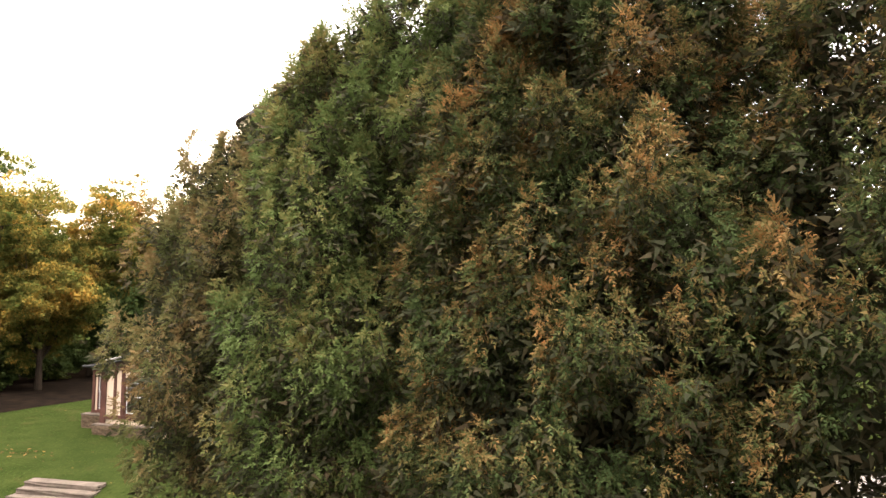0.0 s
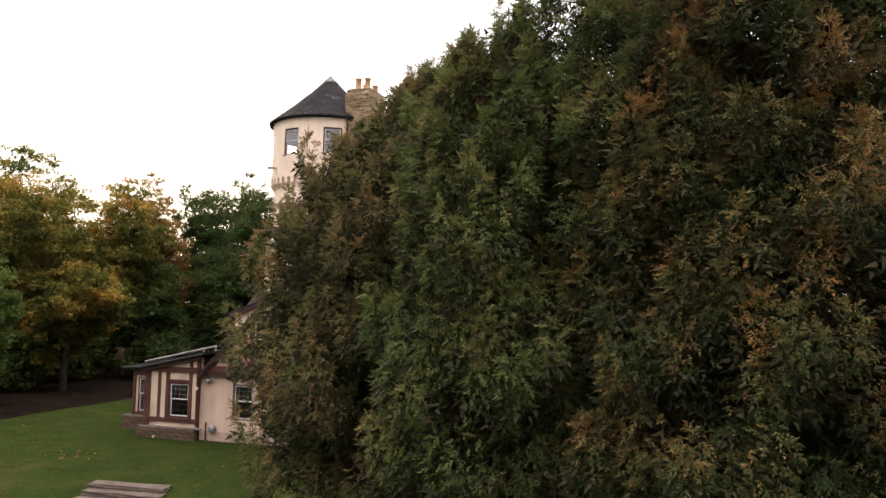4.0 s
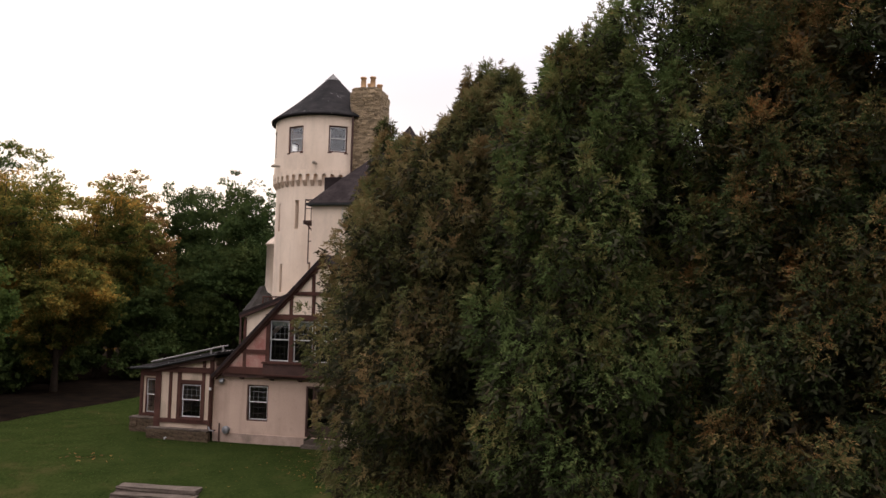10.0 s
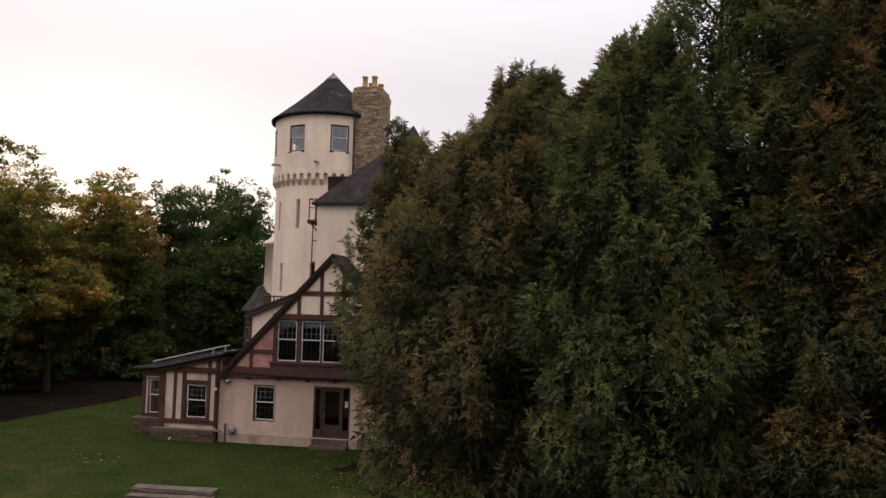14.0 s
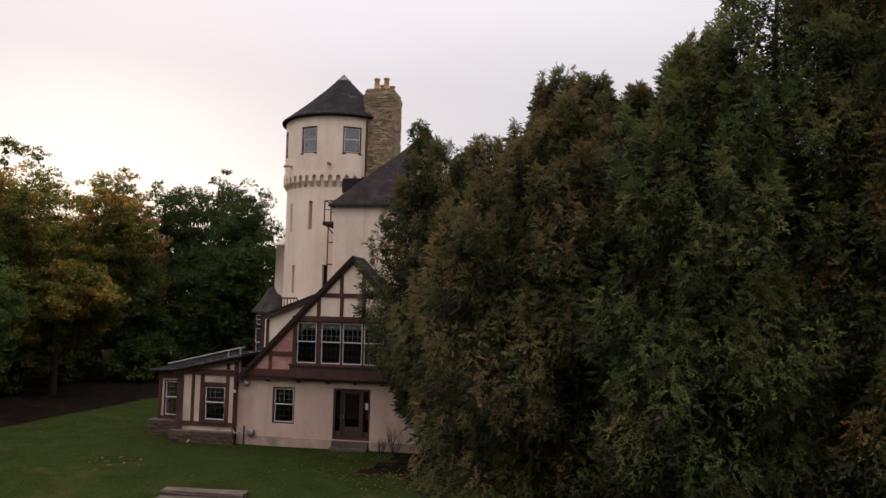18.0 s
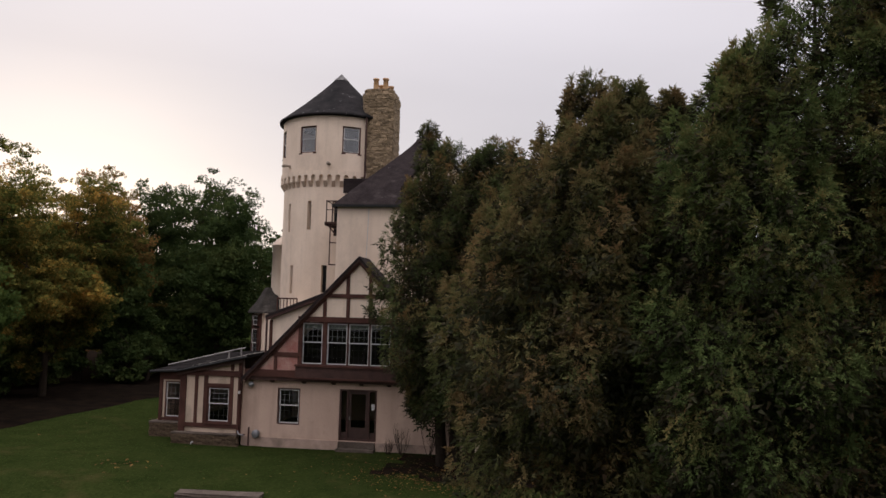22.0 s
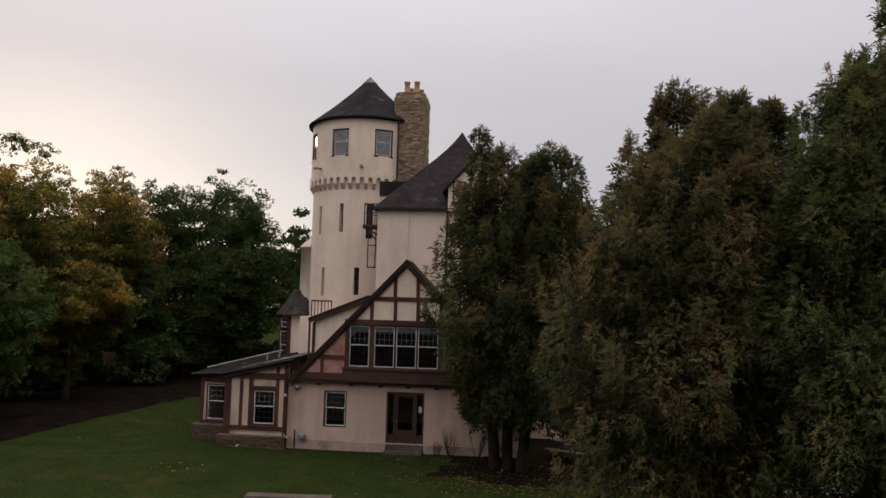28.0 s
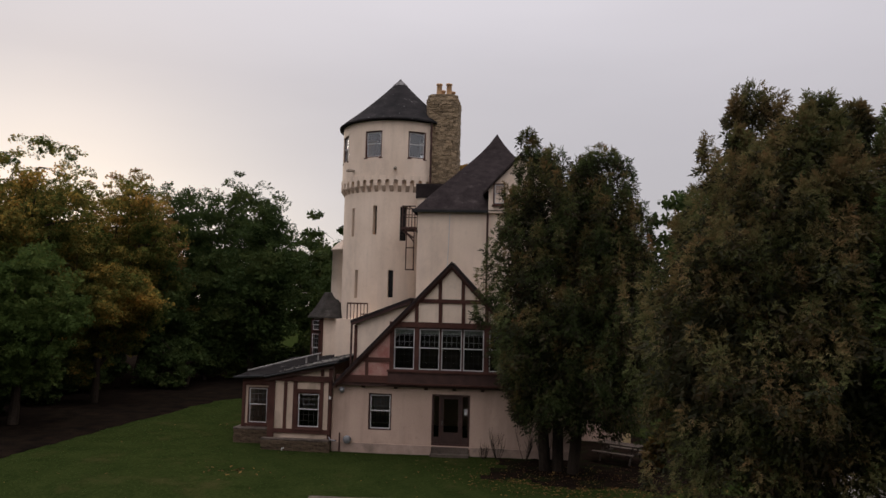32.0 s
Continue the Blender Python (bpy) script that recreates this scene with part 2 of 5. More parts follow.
CLOTH = material("pale_cloth", (0.24, 0.31, 0.27), (0.36, 0.43, 0.39), 6, 0.95, 80, 0.2)
INNER = material("dark_interior", (0.012, 0.011, 0.010), (0.022, 0.020, 0.018), 2, 0.95, 20, 0.1, spec=0.05)
MORTAR = material("dark_mortar", (0.06, 0.05, 0.04), (0.13, 0.11, 0.085), 3, 0.95, 25, 0.6)
CLAY = material("buff_clay", (0.42, 0.24, 0.12), (0.55, 0.34, 0.18), 3, 0.8, 30, 0.3, stain=(0.2, 0.14, 0.09))
CONE = material("cone_shingle", (0.012, 0.012, 0.012), (0.032, 0.028, 0.028), 1.3, 0.95, 15, 0.7, stain=(0.13, 0.12, 0.115), stretch=(1, 1, 2.0), stain_at=(0.60, 0.76), spec=0.06, speck=((0.32, 0.31, 0.30), 6.0, 0.70))
ANNEXROOF = material("littered_shingle", (0.012, 0.011, 0.011), (0.030, 0.027, 0.026), 3.2, 0.95, 14, 0.7, stain=(0.30, 0.28, 0.25), stain_at=(0.66, 0.70), spec=0.02)
GUTTER = material("dark_gutter", (0.010, 0.010, 0.010), (0.022, 0.022, 0.021), 3, 0.8, 40, 0.1)
SPOUT = material("spout_stone", (0.22, 0.18, 0.14), (0.36, 0.30, 0.24), 3, 0.9, 30, 0.6)
GREY = material("grey_metal", (0.16, 0.16, 0.165), (0.26, 0.26, 0.265), 4, 0.5, 40, 0.1, metal=0.3)
METAL = material("worn_metal", (0.4, 0.4, 0.4), (0.55, 0.55, 0.55), 4, 0.35, 40, 0.05, metal=0.9)
PALEWOOD = material("bleached_wood", (0.19, 0.175, 0.16), (0.30, 0.28, 0.26), 4, 0.9, 30, 0.4)
LIMEMORTAR = material("lime_mortar", (0.17, 0.13, 0.085), (0.29, 0.22, 0.145), 2, 0.95, 25, 0.6, stain=(0.07, 0.058, 0.045))
WEATHERED = material("weathered_wood", (0.065, 0.050, 0.040), (0.14, 0.112, 0.092), 4, 0.9, 30, 0.5, spec=0.02, stretch=(0.3, 1, 1))
STEPSTONE = material("step_stone", (0.062, 0.048, 0.038), (0.135, 0.106, 0.086), 2.0, 0.95, 20, 0.6, stain=(0.05, 0.05, 0.03), spec=0.1)
YELLOWED = material("yellowed_paint", (0.45, 0.34, 0.17), (0.58, 0.45, 0.25), 2, 0.85, 30, 0.3)
BLADE = foliage("grass_blades", [(0.0, (0.038, 0.058, 0.013)), (0.6, (0.052, 0.076, 0.019)), (1.0, (0.078, 0.088, 0.027))], 0.6, 0.3, 0.5)
LITTER = foliage("fallen_leaves", [(0.0, (0.06, 0.028, 0.014)), (0.5, (0.13, 0.065, 0.025)), (1.0, (0.26, 0.165, 0.05))], 0.2, 0.5, 0.1)
ROOFLITTER = foliage("bleached_litter", [(0.0, (0.10, 0.09, 0.08)), (1.0, (0.42, 0.39, 0.35))], 0.2, 0.5, 0.05)
SHADED_LEAFBED = material("shaded_leaf_bed", (0.007, 0.005, 0.004), (0.017, 0.011, 0.008), 2.2, 1.0, 16, 0.9, stain=(0.012, 0.016, 0.006), stain_at=(0.5, 0.65), spec=0.0)
# Leaf mould with the shade under the trees put into its near-black colour.
SHADED_MULCH = material("shaded_leaf_mould", (0.005, 0.004, 0.0035), (0.014, 0.010, 0.007), 1.2, 1.0, 14, 0.9, stain=(0.020, 0.013, 0.009), spec=0.0)
GRAVEL = material("pale_gravel", (0.13, 0.112, 0.095), (0.22, 0.19, 0.165), 2.0, 0.95, 40, 0.6, stain=(0.16, 0.14, 0.11))


def glass(name, tint, ior=1.28):
    m = bpy.data.materials.new(name)
    m.use_nodes = True
    bs = m.node_tree.nodes["Principled BSDF"]
    bs.inputs["Base Color"].default_value = (*tint, 1)
    bs.inputs["Roughness"].default_value = 0.04
    bs.inputs["Transmission Weight"].default_value = 1.0
    bs.inputs["IOR"].default_value = ior
    return m


GLASS = glass("window_glass", (0.84, 0.78, 0.77))
SKYGLASS = glass("tower_glass", (0.80, 0.82, 0.84), 1.85)
DARKGLASS = material("dark_slit", (0.006, 0.006, 0.006), (0.012, 0.011, 0.011), 3, 0.25, 40, 0.0)
BARK = material("bark", (0.018, 0.014, 0.011), (0.045, 0.034, 0.026), 3, 0.95, 25, 0.8, spec=0.02, stretch=(1, 1, 0.3))
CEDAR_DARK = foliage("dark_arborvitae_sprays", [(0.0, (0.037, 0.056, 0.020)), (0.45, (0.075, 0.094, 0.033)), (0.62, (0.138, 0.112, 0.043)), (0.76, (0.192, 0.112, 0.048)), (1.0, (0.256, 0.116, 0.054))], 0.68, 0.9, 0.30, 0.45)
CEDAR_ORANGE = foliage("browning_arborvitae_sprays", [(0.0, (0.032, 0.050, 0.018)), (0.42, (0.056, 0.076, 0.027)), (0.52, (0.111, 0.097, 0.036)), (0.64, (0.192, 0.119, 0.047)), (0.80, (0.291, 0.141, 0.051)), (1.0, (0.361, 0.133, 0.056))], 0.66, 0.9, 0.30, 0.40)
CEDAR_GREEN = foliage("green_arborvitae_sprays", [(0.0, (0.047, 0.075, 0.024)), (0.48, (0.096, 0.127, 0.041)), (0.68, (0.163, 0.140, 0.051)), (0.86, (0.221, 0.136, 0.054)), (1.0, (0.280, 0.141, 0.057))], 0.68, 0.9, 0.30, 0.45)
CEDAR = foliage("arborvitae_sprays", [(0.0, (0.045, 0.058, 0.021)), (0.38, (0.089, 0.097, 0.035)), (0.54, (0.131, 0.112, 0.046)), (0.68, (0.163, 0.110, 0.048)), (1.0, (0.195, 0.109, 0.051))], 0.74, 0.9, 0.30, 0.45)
# Old inner sprays, darkened to paint the shade between the plumes.
CEDAR_INNER = foliage("shaded_old_sprays", [(0.0, (0.022, 0.026, 0.014)), (0.5, (0.040, 0.040, 0.021)), (1.0, (0.080, 0.052, 0.030))], 0.5, 0.9)
GREEN = foliage("green_leaves", [(0.0, (0.018, 0.032, 0.010)), (0.55, (0.040, 0.060, 0.017)), (1.0, (0.080, 0.090, 0.027))], 0.6, 0.35, 0.3)
YELLOW = foliage("yellowing_leaves", [(0.0, (0.028, 0.056, 0.013)), (0.40, (0.086, 0.096, 0.024)), (0.60, (0.165, 0.132, 0.034)), (0.78, (0.34, 0.215, 0.048)), (1.0, (0.44, 0.20, 0.054))], 0.66, 0.42, 0.85)
FRESH = foliage("fresh_green_leaves", [(0.0, (0.032, 0.054, 0.014)), (0.55, (0.066, 0.098, 0.024)), (1.0, (0.12, 0.135, 0.035))], 0.6, 0.35, 0.45)
RUST = foliage("rusty_leaves", [(0.0, (0.06, 0.065, 0.02)), (0.5, (0.15, 0.11, 0.034)), (1.0, (0.34, 0.13, 0.055))], 0.5, 0.4, 0.85)


# ---- building helpers ----
def link_mesh(name, bm, mat, parent=None, label="", smooth=False):
    me = bpy.data.meshes.new(name)
    bmesh.ops.recalc_face_normals(bm, faces=bm.faces)
    bm.to_mesh(me)
    bm.free()
    me.materials.append(mat)
    if smooth:
        me.polygons.foreach_set("use_smooth", [True] * len(me.polygons))
    ob = new(name, me)
    ob.parent = parent
    return tagged(ob, label)


part = link_mesh


def box(bm, x0, y0, z0, x1, y1, z1):
    m = Matrix.Translation(((x0 + x1) / 2, (y0 + y1) / 2, (z0 + z1) / 2)) @ Matrix.Diagonal((abs(x1 - x0), abs(y1 - y0), abs(z1 - z0), 1))
    return bmesh.ops.create_cube(bm, size=1, matrix=m)["verts"]


def prism(bm, pts, axis, a, b):
    """A solid from a polygon pts of 2-d points, drawn out along axis from a to b."""
    def place(p, s):
        return {"x": (s, p[0], p[1]), "y": (p[0], s, p[1]), "z": (p[0], p[1], s)}[axis]
    va = [bm.verts.new(place(p, a)) for p in pts]
    vb = [bm.verts.new(place(p, b)) for p in pts]
    bm.faces.new(va)
    bm.faces.new(vb[::-1])
    for i in range(len(pts)):
        j = (i + 1) % len(pts)
        bm.faces.new((va[i], va[j], vb[j], vb[i]))


def lathe(bm, prof, cx, cy, n=48, a0=0.0, a1=360.0):
    """A surface turned about the vertical through cx, cy from (radius, height) pairs."""
    full = a1 - a0 >= 360
    cols = n if full else n + 1
    rings = []
    for r, z in prof:
        rings.append([bm.verts.new((cx + r * math.cos(radians(a0 + (a1 - a0) * i / n)), cy + r * math.sin(radians(a0 + (a1 - a0) * i / n)), z)) for i in range(cols)])
    for k in range(len(rings) - 1):
        for i in range(n):
            j = (i + 1) % cols
            bm.faces.new((rings[k][i], rings[k][j], rings[k + 1][j], rings[k + 1][i]))


def thing(name, label, category, at=(0, 0, 0), group="", kind=""):
    ob = new(name)
    ob.location = at
    return tagged(ob, label, category, group, kind)


# ---- foliage builders ----
def leaf_template():
    """A twig's end with two broad leaves."""
    v, f = [(0, 0, 0)], []
    for a, l in ((-38, 0.95), (36, 1.1)):
        c, s = math.cos(radians(a)), math.sin(radians(a))
        k = len(v)
        w = 0.26
        v += [(0.5 * l * c - w * s, 0.5 * l * s + w * c, 0.06), (l * c, l * s, -0.12), (0.5 * l * c + w * s, 0.5 * l * s - w * c, 0.06)]
        f += [(0, k + 2, k + 1), (0, k + 1, k)]
    return np.array(v), np.array(f)


def spray_template(n, width, length):
    """A nodding flat spray: short tapering strands to both sides of a curved twig."""
    v, f = [], []
    for i in range(n):
        t = (i + 0.4) / n
        side = 1 if i % 2 else -1
        a = radians(side * (62 - 50 * t))
        x0, z0 = 0.92 * t, 0.16 * t - 0.62 * t * t
        l = length * (1.15 - 0.45 * t)
        c, q = math.cos(a), math.sin(a)
        k = len(v)
        v += [(x0 - width * q, width * c, z0), (x0 + width * q, -width * c, z0 + 0.02), (x0 + l * c, l * q, z0 - 0.16 * l - 0.22 * t * l)]
        f.append((k, k + 1, k + 2))
    return np.array(v), np.array(f)


SPRAY = spray_template(5, 0.105, 0.43)
FAN = spray_template(3, 0.13, 0.65)
LEAF = leaf_template()
TWIG = (np.array([(0, 0, 0), (0.75, 0.62, 0.08), (1.15, 0.05, -0.14), (0.1, -0.1, 0.05), (0.95, -0.35, 0.1), (0.45, -0.85, -0.1)]), np.array([(0, 2, 1), (3, 5, 4)]))


def scatter(name, template, pos, way, size, rng, mat, parent, flat=0.2, tone=None):
    """One mesh of many sprays at pos, each pointing along way."""
    tv, tf = template
    n = len(pos)
    x = way / np.linalg.norm(way, axis=1, keepdims=True)
    up = np.array([0, 0, flat]) + rng.normal(0, 0.6, (n, 3))
    y = np.cross(up, x)
    y /= np.linalg.norm(y, axis=1, keepdims=True)
    z = np.cross(x, y)
    verts = pos[:, None, :] + size[:, None, None] * (tv[None, :, 0:1] * x[:, None] + tv[None, :, 1:2] * y[:, None] + tv[None, :, 2:3] * z[:, None])
    faces = tf[None] + (np.arange(n) * len(tv))[:, None, None]
    me = bpy.data.meshes.new(name)
    me.vertices.add(n * len(tv))
    me.vertices.foreach_set("co", verts.astype(np.float32).ravel())
    nf = n * len(tf)
    me.loops.add(nf * 3)
    me.loops.foreach_set("vertex_index", faces.astype(np.int32).ravel())
    me.polygons.add(nf)
    me.polygons.foreach_set("loop_start", np.arange(nf, dtype=np.int32) * 3)
    me.update(calc_edges=True)
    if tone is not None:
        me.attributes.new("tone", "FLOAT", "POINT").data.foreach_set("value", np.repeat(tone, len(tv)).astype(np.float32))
    me.materials.append(mat)
    ob = new(name, me)
    ob.parent = parent
    return ob


def limb(bm, p, q, r0, r1, n=7, bend=None):
    """A tapered, slightly bent branch."""
    p, q = Vector(p), Vector(q)
    d = (q - p).normalized()
    side = d.cross(Vector((0.3, 0.2, 1))).normalized()
    up = side.cross(d)
    rings = []
    for k in range(5):
        t = k / 4
        c = p.lerp(q, t) + (bend or Vector()) * math.sin(math.pi * t)
        r = r0 + (r1 - r0) * t
        rings.append([bm.verts.new(c + r * (math.cos(2 * math.pi * i / n) * side + math.sin(2 * math.pi * i / n) * up)) for i in range(n)])
    for a, b in zip(rings, rings[1:]):
        for i in range(n):
            bm.faces.new((a[i], a[(i + 1) % n], b[(i + 1) % n], b[i]))
    bm.faces.new(rings[-1])


def conifer(label, at, leaders, plumes, per, seed, size=0.30, skirt=0.9, mat=None, full=0.0, airy=False):
    """An arborvitae: leaders of (dx, dy, height, radius), clothed with upswept plumes of nodding sprays."""
    rng = np.random.default_rng(seed)
    tree = thing("arborvitae_tree", label, "tree", at, "row of arborvitae")
    bm = bmesh.new()
    for dx, dy, h, r in leaders:
        limb(bm, (dx * 0.35, dy * 0.35, -0.4), (dx, dy, h * 0.93), 0.10 + 0.011 * h, 0.02, 8)
        for k in range(26):
            a, u = rng.uniform(0, 6.28), rng.uniform(0.32, 0.88)
            e = r * (1 - u) ** 0.7 * 0.92
            limb(bm, (dx * (0.35 + 0.65 * u), dy * (0.35 + 0.65 * u), h * u), (dx + e * math.cos(a), dy + e * math.sin(a), h * u + 0.45 * e), 0.04, 0.010, 5)
    part("trunk", bm, BARK, tree, "dark bare trunks and limbs")
    total = sum(h * r for _, _, h, r in leaders)
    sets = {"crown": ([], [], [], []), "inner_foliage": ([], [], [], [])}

    def lay(kind, pos, way, scale, tone):
        for store, value in zip(sets[kind], (pos.reshape(-1, 3), way.reshape(-1, 3), scale.ravel(), tone.ravel())):
            store.append(value)

    def shape(u):
        cone = np.clip(1 - u, 0, 1) ** 0.62 * (0.64 + 0.36 * np.minimum(u / 0.26, 1))
        dome = np.sqrt(np.clip(1 - u ** 3, 0, 1)) * (0.62 + 0.38 * np.minimum(u / 0.30, 1))
        point = 1.0 if full > 0.6 else np.minimum(1, (1 - u) / 0.26) ** 0.5
        return ((1 - full) * cone + full * dome) * point

    for dx, dy, h, r in leaders:
        k = int(plumes * h * r / total)
        u = rng.beta(1.0, 1.22 - 0.2 * full, k)
        bare = (full < 0.6) & (rng.uniform(0, 1, k) > 0.40 + 1.9 * u)
        u = np.where(bare, rng.beta(1.8, 1.5, k), u)
        u = np.where((rng.uniform(0, 1, k) < 0.16) & (full < 0.6), rng.uniform(0.58, 0.94, k), u)
        z = skirt + u * (h - skirt)
        a = rng.uniform(0, 2 * np.pi, k)
        far = (np.sin(a) > 0.35) & (rng.uniform(0, 1, k) < 0.62)
        a = np.where(far, -a, a)
        if airy and h > 15:
            holes = (u > 0.42) & (np.sin(4 * a + 2 * dx + seed) * np.sin(21 * u + 2 * a) > 0.66)
            u, z, a = u[~holes], z[~holes], a[~holes]
            k = len(u)
        lump = 1 + 0.08 * np.sin(3 * a + 5 * u + seed) + 0.07 * np.sin(7 * a - 11 * u + 2 * seed) + rng.normal(0, 0.11, k)
        rad = r * shape(u) * lump
        out = np.stack([np.cos(a), np.sin(a), np.zeros(k)], 1)
        el = radians(58) + 0.5 * u + rng.normal(0, 0.16, k)
        d = out * np.cos(el)[:, None] + np.array([0, 0, 1]) * np.sin(el)[:, None]
        ln = (0.85 + 0.85 * rng.uniform(0, 1, k) ** 1.5) * np.minimum(1, 0.62 + 0.16 * r) * (1.12 - 0.42 * u)
        spire = (u > 0.45) & (rng.uniform(0, 1, k) < 0.26)
        up = np.where(spire, rng.uniform(0.1, 0.75, k), 0.0) * np.minimum(1, r / 2.2)
        tip = out * rad[:, None] + np.stack([np.full(k, dx), np.full(k, dy), np.minimum(z + 0.25 + up, h + 0.05)], 1)
        wide = np.where(spire, 0.17, 0.26) * (1 - 0.25 * u)
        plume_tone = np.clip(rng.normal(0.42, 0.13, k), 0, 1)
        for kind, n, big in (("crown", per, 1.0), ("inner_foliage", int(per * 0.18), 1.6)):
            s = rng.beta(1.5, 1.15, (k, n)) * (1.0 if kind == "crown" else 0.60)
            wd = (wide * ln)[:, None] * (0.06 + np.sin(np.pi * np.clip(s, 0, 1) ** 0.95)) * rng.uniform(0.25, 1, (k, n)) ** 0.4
            off = rng.normal(0, 1, (k, n, 3)) + 0.60 * out[:, None]
            off -= (off * d[:, None]).sum(2, keepdims=True) * d[:, None]
            off /= np.linalg.norm(off, axis=2, keepdims=True)
            pos = tip[:, None] - d[:, None] * (ln[:, None] * (1 - s))[..., None] + off * wd[..., None]
            droop = np.array([0, 0, -1.0]) * (0.62 - 0.5 * u[:, None] * s)[..., None] + np.array([0, 0, 0.9]) * (np.clip(s - 0.8, 0, 1) * 5)[..., None]
            w = d[:, None] * 0.35 + off * 0.66 + out[:, None] * 0.30 + droop + rng.normal(0, 0.28, (k, n, 3))
            # Each plume's tone runs from a painted dark base to a lit, browned tip.
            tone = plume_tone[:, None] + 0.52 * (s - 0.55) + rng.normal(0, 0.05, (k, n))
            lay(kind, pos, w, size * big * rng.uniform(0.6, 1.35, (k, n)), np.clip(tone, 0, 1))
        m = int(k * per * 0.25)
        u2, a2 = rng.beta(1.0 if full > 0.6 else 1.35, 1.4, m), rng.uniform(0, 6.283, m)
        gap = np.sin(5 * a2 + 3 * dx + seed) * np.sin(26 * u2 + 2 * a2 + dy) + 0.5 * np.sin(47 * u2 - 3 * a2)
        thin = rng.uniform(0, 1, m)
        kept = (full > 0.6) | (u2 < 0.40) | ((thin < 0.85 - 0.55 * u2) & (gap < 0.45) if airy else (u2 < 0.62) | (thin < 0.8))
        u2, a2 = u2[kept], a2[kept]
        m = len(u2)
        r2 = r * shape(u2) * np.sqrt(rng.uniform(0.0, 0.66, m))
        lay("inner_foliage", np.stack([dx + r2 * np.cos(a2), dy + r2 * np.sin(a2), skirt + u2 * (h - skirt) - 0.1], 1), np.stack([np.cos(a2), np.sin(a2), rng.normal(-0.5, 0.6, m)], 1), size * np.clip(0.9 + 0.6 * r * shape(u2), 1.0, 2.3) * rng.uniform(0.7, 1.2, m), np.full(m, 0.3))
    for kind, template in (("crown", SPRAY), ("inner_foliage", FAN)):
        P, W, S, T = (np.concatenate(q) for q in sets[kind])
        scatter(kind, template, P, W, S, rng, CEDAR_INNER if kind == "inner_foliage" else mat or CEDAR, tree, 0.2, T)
    return tree


def broadleaf(label, at, h, r, clumps, per, seed, mat, size=0.34, low=0.18, squash=1.0):
    """A broad-leaved tree: forking limbs and a crown of leafy clumps with gaps between them."""
    rng = np.random.default_rng(seed)
    tree = thing("broadleaf_tree", label, "tree", at, "wood at the lawn's edge")
    k = clumps
    cz, hz = h * (low + 1) / 2, h * (1 - low) / 2
    lobes = 20
    lg = rng.normal(0, 1, (lobes, 3))
    lg /= np.linalg.norm(lg, axis=1, keepdims=True)
    lg *= rng.uniform(0.30, 0.72, (lobes, 1))
    lg[0] = (0.1, 0.0, 0.70)
    which = rng.integers(0, lobes, k)
    g = rng.normal(0, 1, (k, 3))
    g /= np.linalg.norm(g, axis=1, keepdims=True)
    g *= rng.uniform(0.1, 1, (k, 1)) ** 0.5 * rng.uniform(0.28, 0.50, lobes)[which][:, None]
    g = lg[which] + g
    g /= np.maximum(1, np.linalg.norm(g, axis=1, keepdims=True) / 0.98)
    c = np.stack([g[:, 0] * r, g[:, 1] * r, cz + g[:, 2] * hz * squash], 1)
    bm = bmesh.new()
    limb(bm, (0, 0, -0.3), (0, 0, h * 0.5), 0.16 + 0.012 * h, 0.10, 9, Vector((rng.normal(0, 0.2), rng.normal(0, 0.2), 0)))
    for q in lg:
        t = rng.uniform(0.22, 0.48)
        end = Vector((q[0] * r, q[1] * r, cz + q[2] * hz))
        limb(bm, (0, 0, h * t), end, 0.10, 0.03, 6, Vector((0, 0, -0.3)))
        for _ in range(4):
            limb(bm, end, end + Vector(rng.normal(0, 0.13 * r, 3)), 0.035, 0.008, 4)
    part("trunk", bm, BARK, tree)
    cr = (0.35 + 0.75 * rng.uniform(0, 1, k)) * (0.09 * r + 0.30) * (1.3 if mat is GREEN else 1.0)
    o = rng.normal(0, 1, (k, per, 3))
    o /= np.linalg.norm(o, axis=2, keepdims=True)
    o *= rng.uniform(0.1, 1, (k, per, 1)) ** 0.5
    o[..., 2] *= 0.45
    o[..., 2] -= 0.25 * (o[..., 0] ** 2 + o[..., 1] ** 2)
    pos = c[:, None] + o * cr[:, None, None]
    way = o + rng.normal(0, 0.5, o.shape) + np.array([0, 0, -0.25])
    scatter("crown", TWIG, pos.reshape(-1, 3), way.reshape(-1, 3), size * rng.uniform(0.6, 1.3, k * per), rng, mat, tree)
    return tree


# ---- ground ----
def ground_z(x, y):
    """The lawn: level round the house, falling in a bank past the garden steps."""
    t = min(max((-7.9 - y) / 4.0, 0), 1)
    return -0.06 - 1.45 * t + 0.05 * noise.noise(Vector((x * 0.15, y * 0.15, 0)))


bm = bmesh.new()
xs = sorted(set([-900, -400, -150, -80] + [i * 1.25 for i in range(-40, 41)] + [80, 150, 400, 900]))
grid = [[bm.verts.new((x, y, ground_z(x, y))) for x in xs] for y in xs]
for a, b in zip(grid, grid[1:]):
    for i in range(len(xs) - 1):
        bm.faces.new((a[i], a[i + 1], b[i + 1], b[i]))
ground = tagged(part("ground", bm, GRASS, None, "mown green lawn with scattered fallen leaves", True), category="lawn", kind="structure")

# ---- house ----
house = thing("house", "cream stucco house with round tower and half-timbered gable", "house")


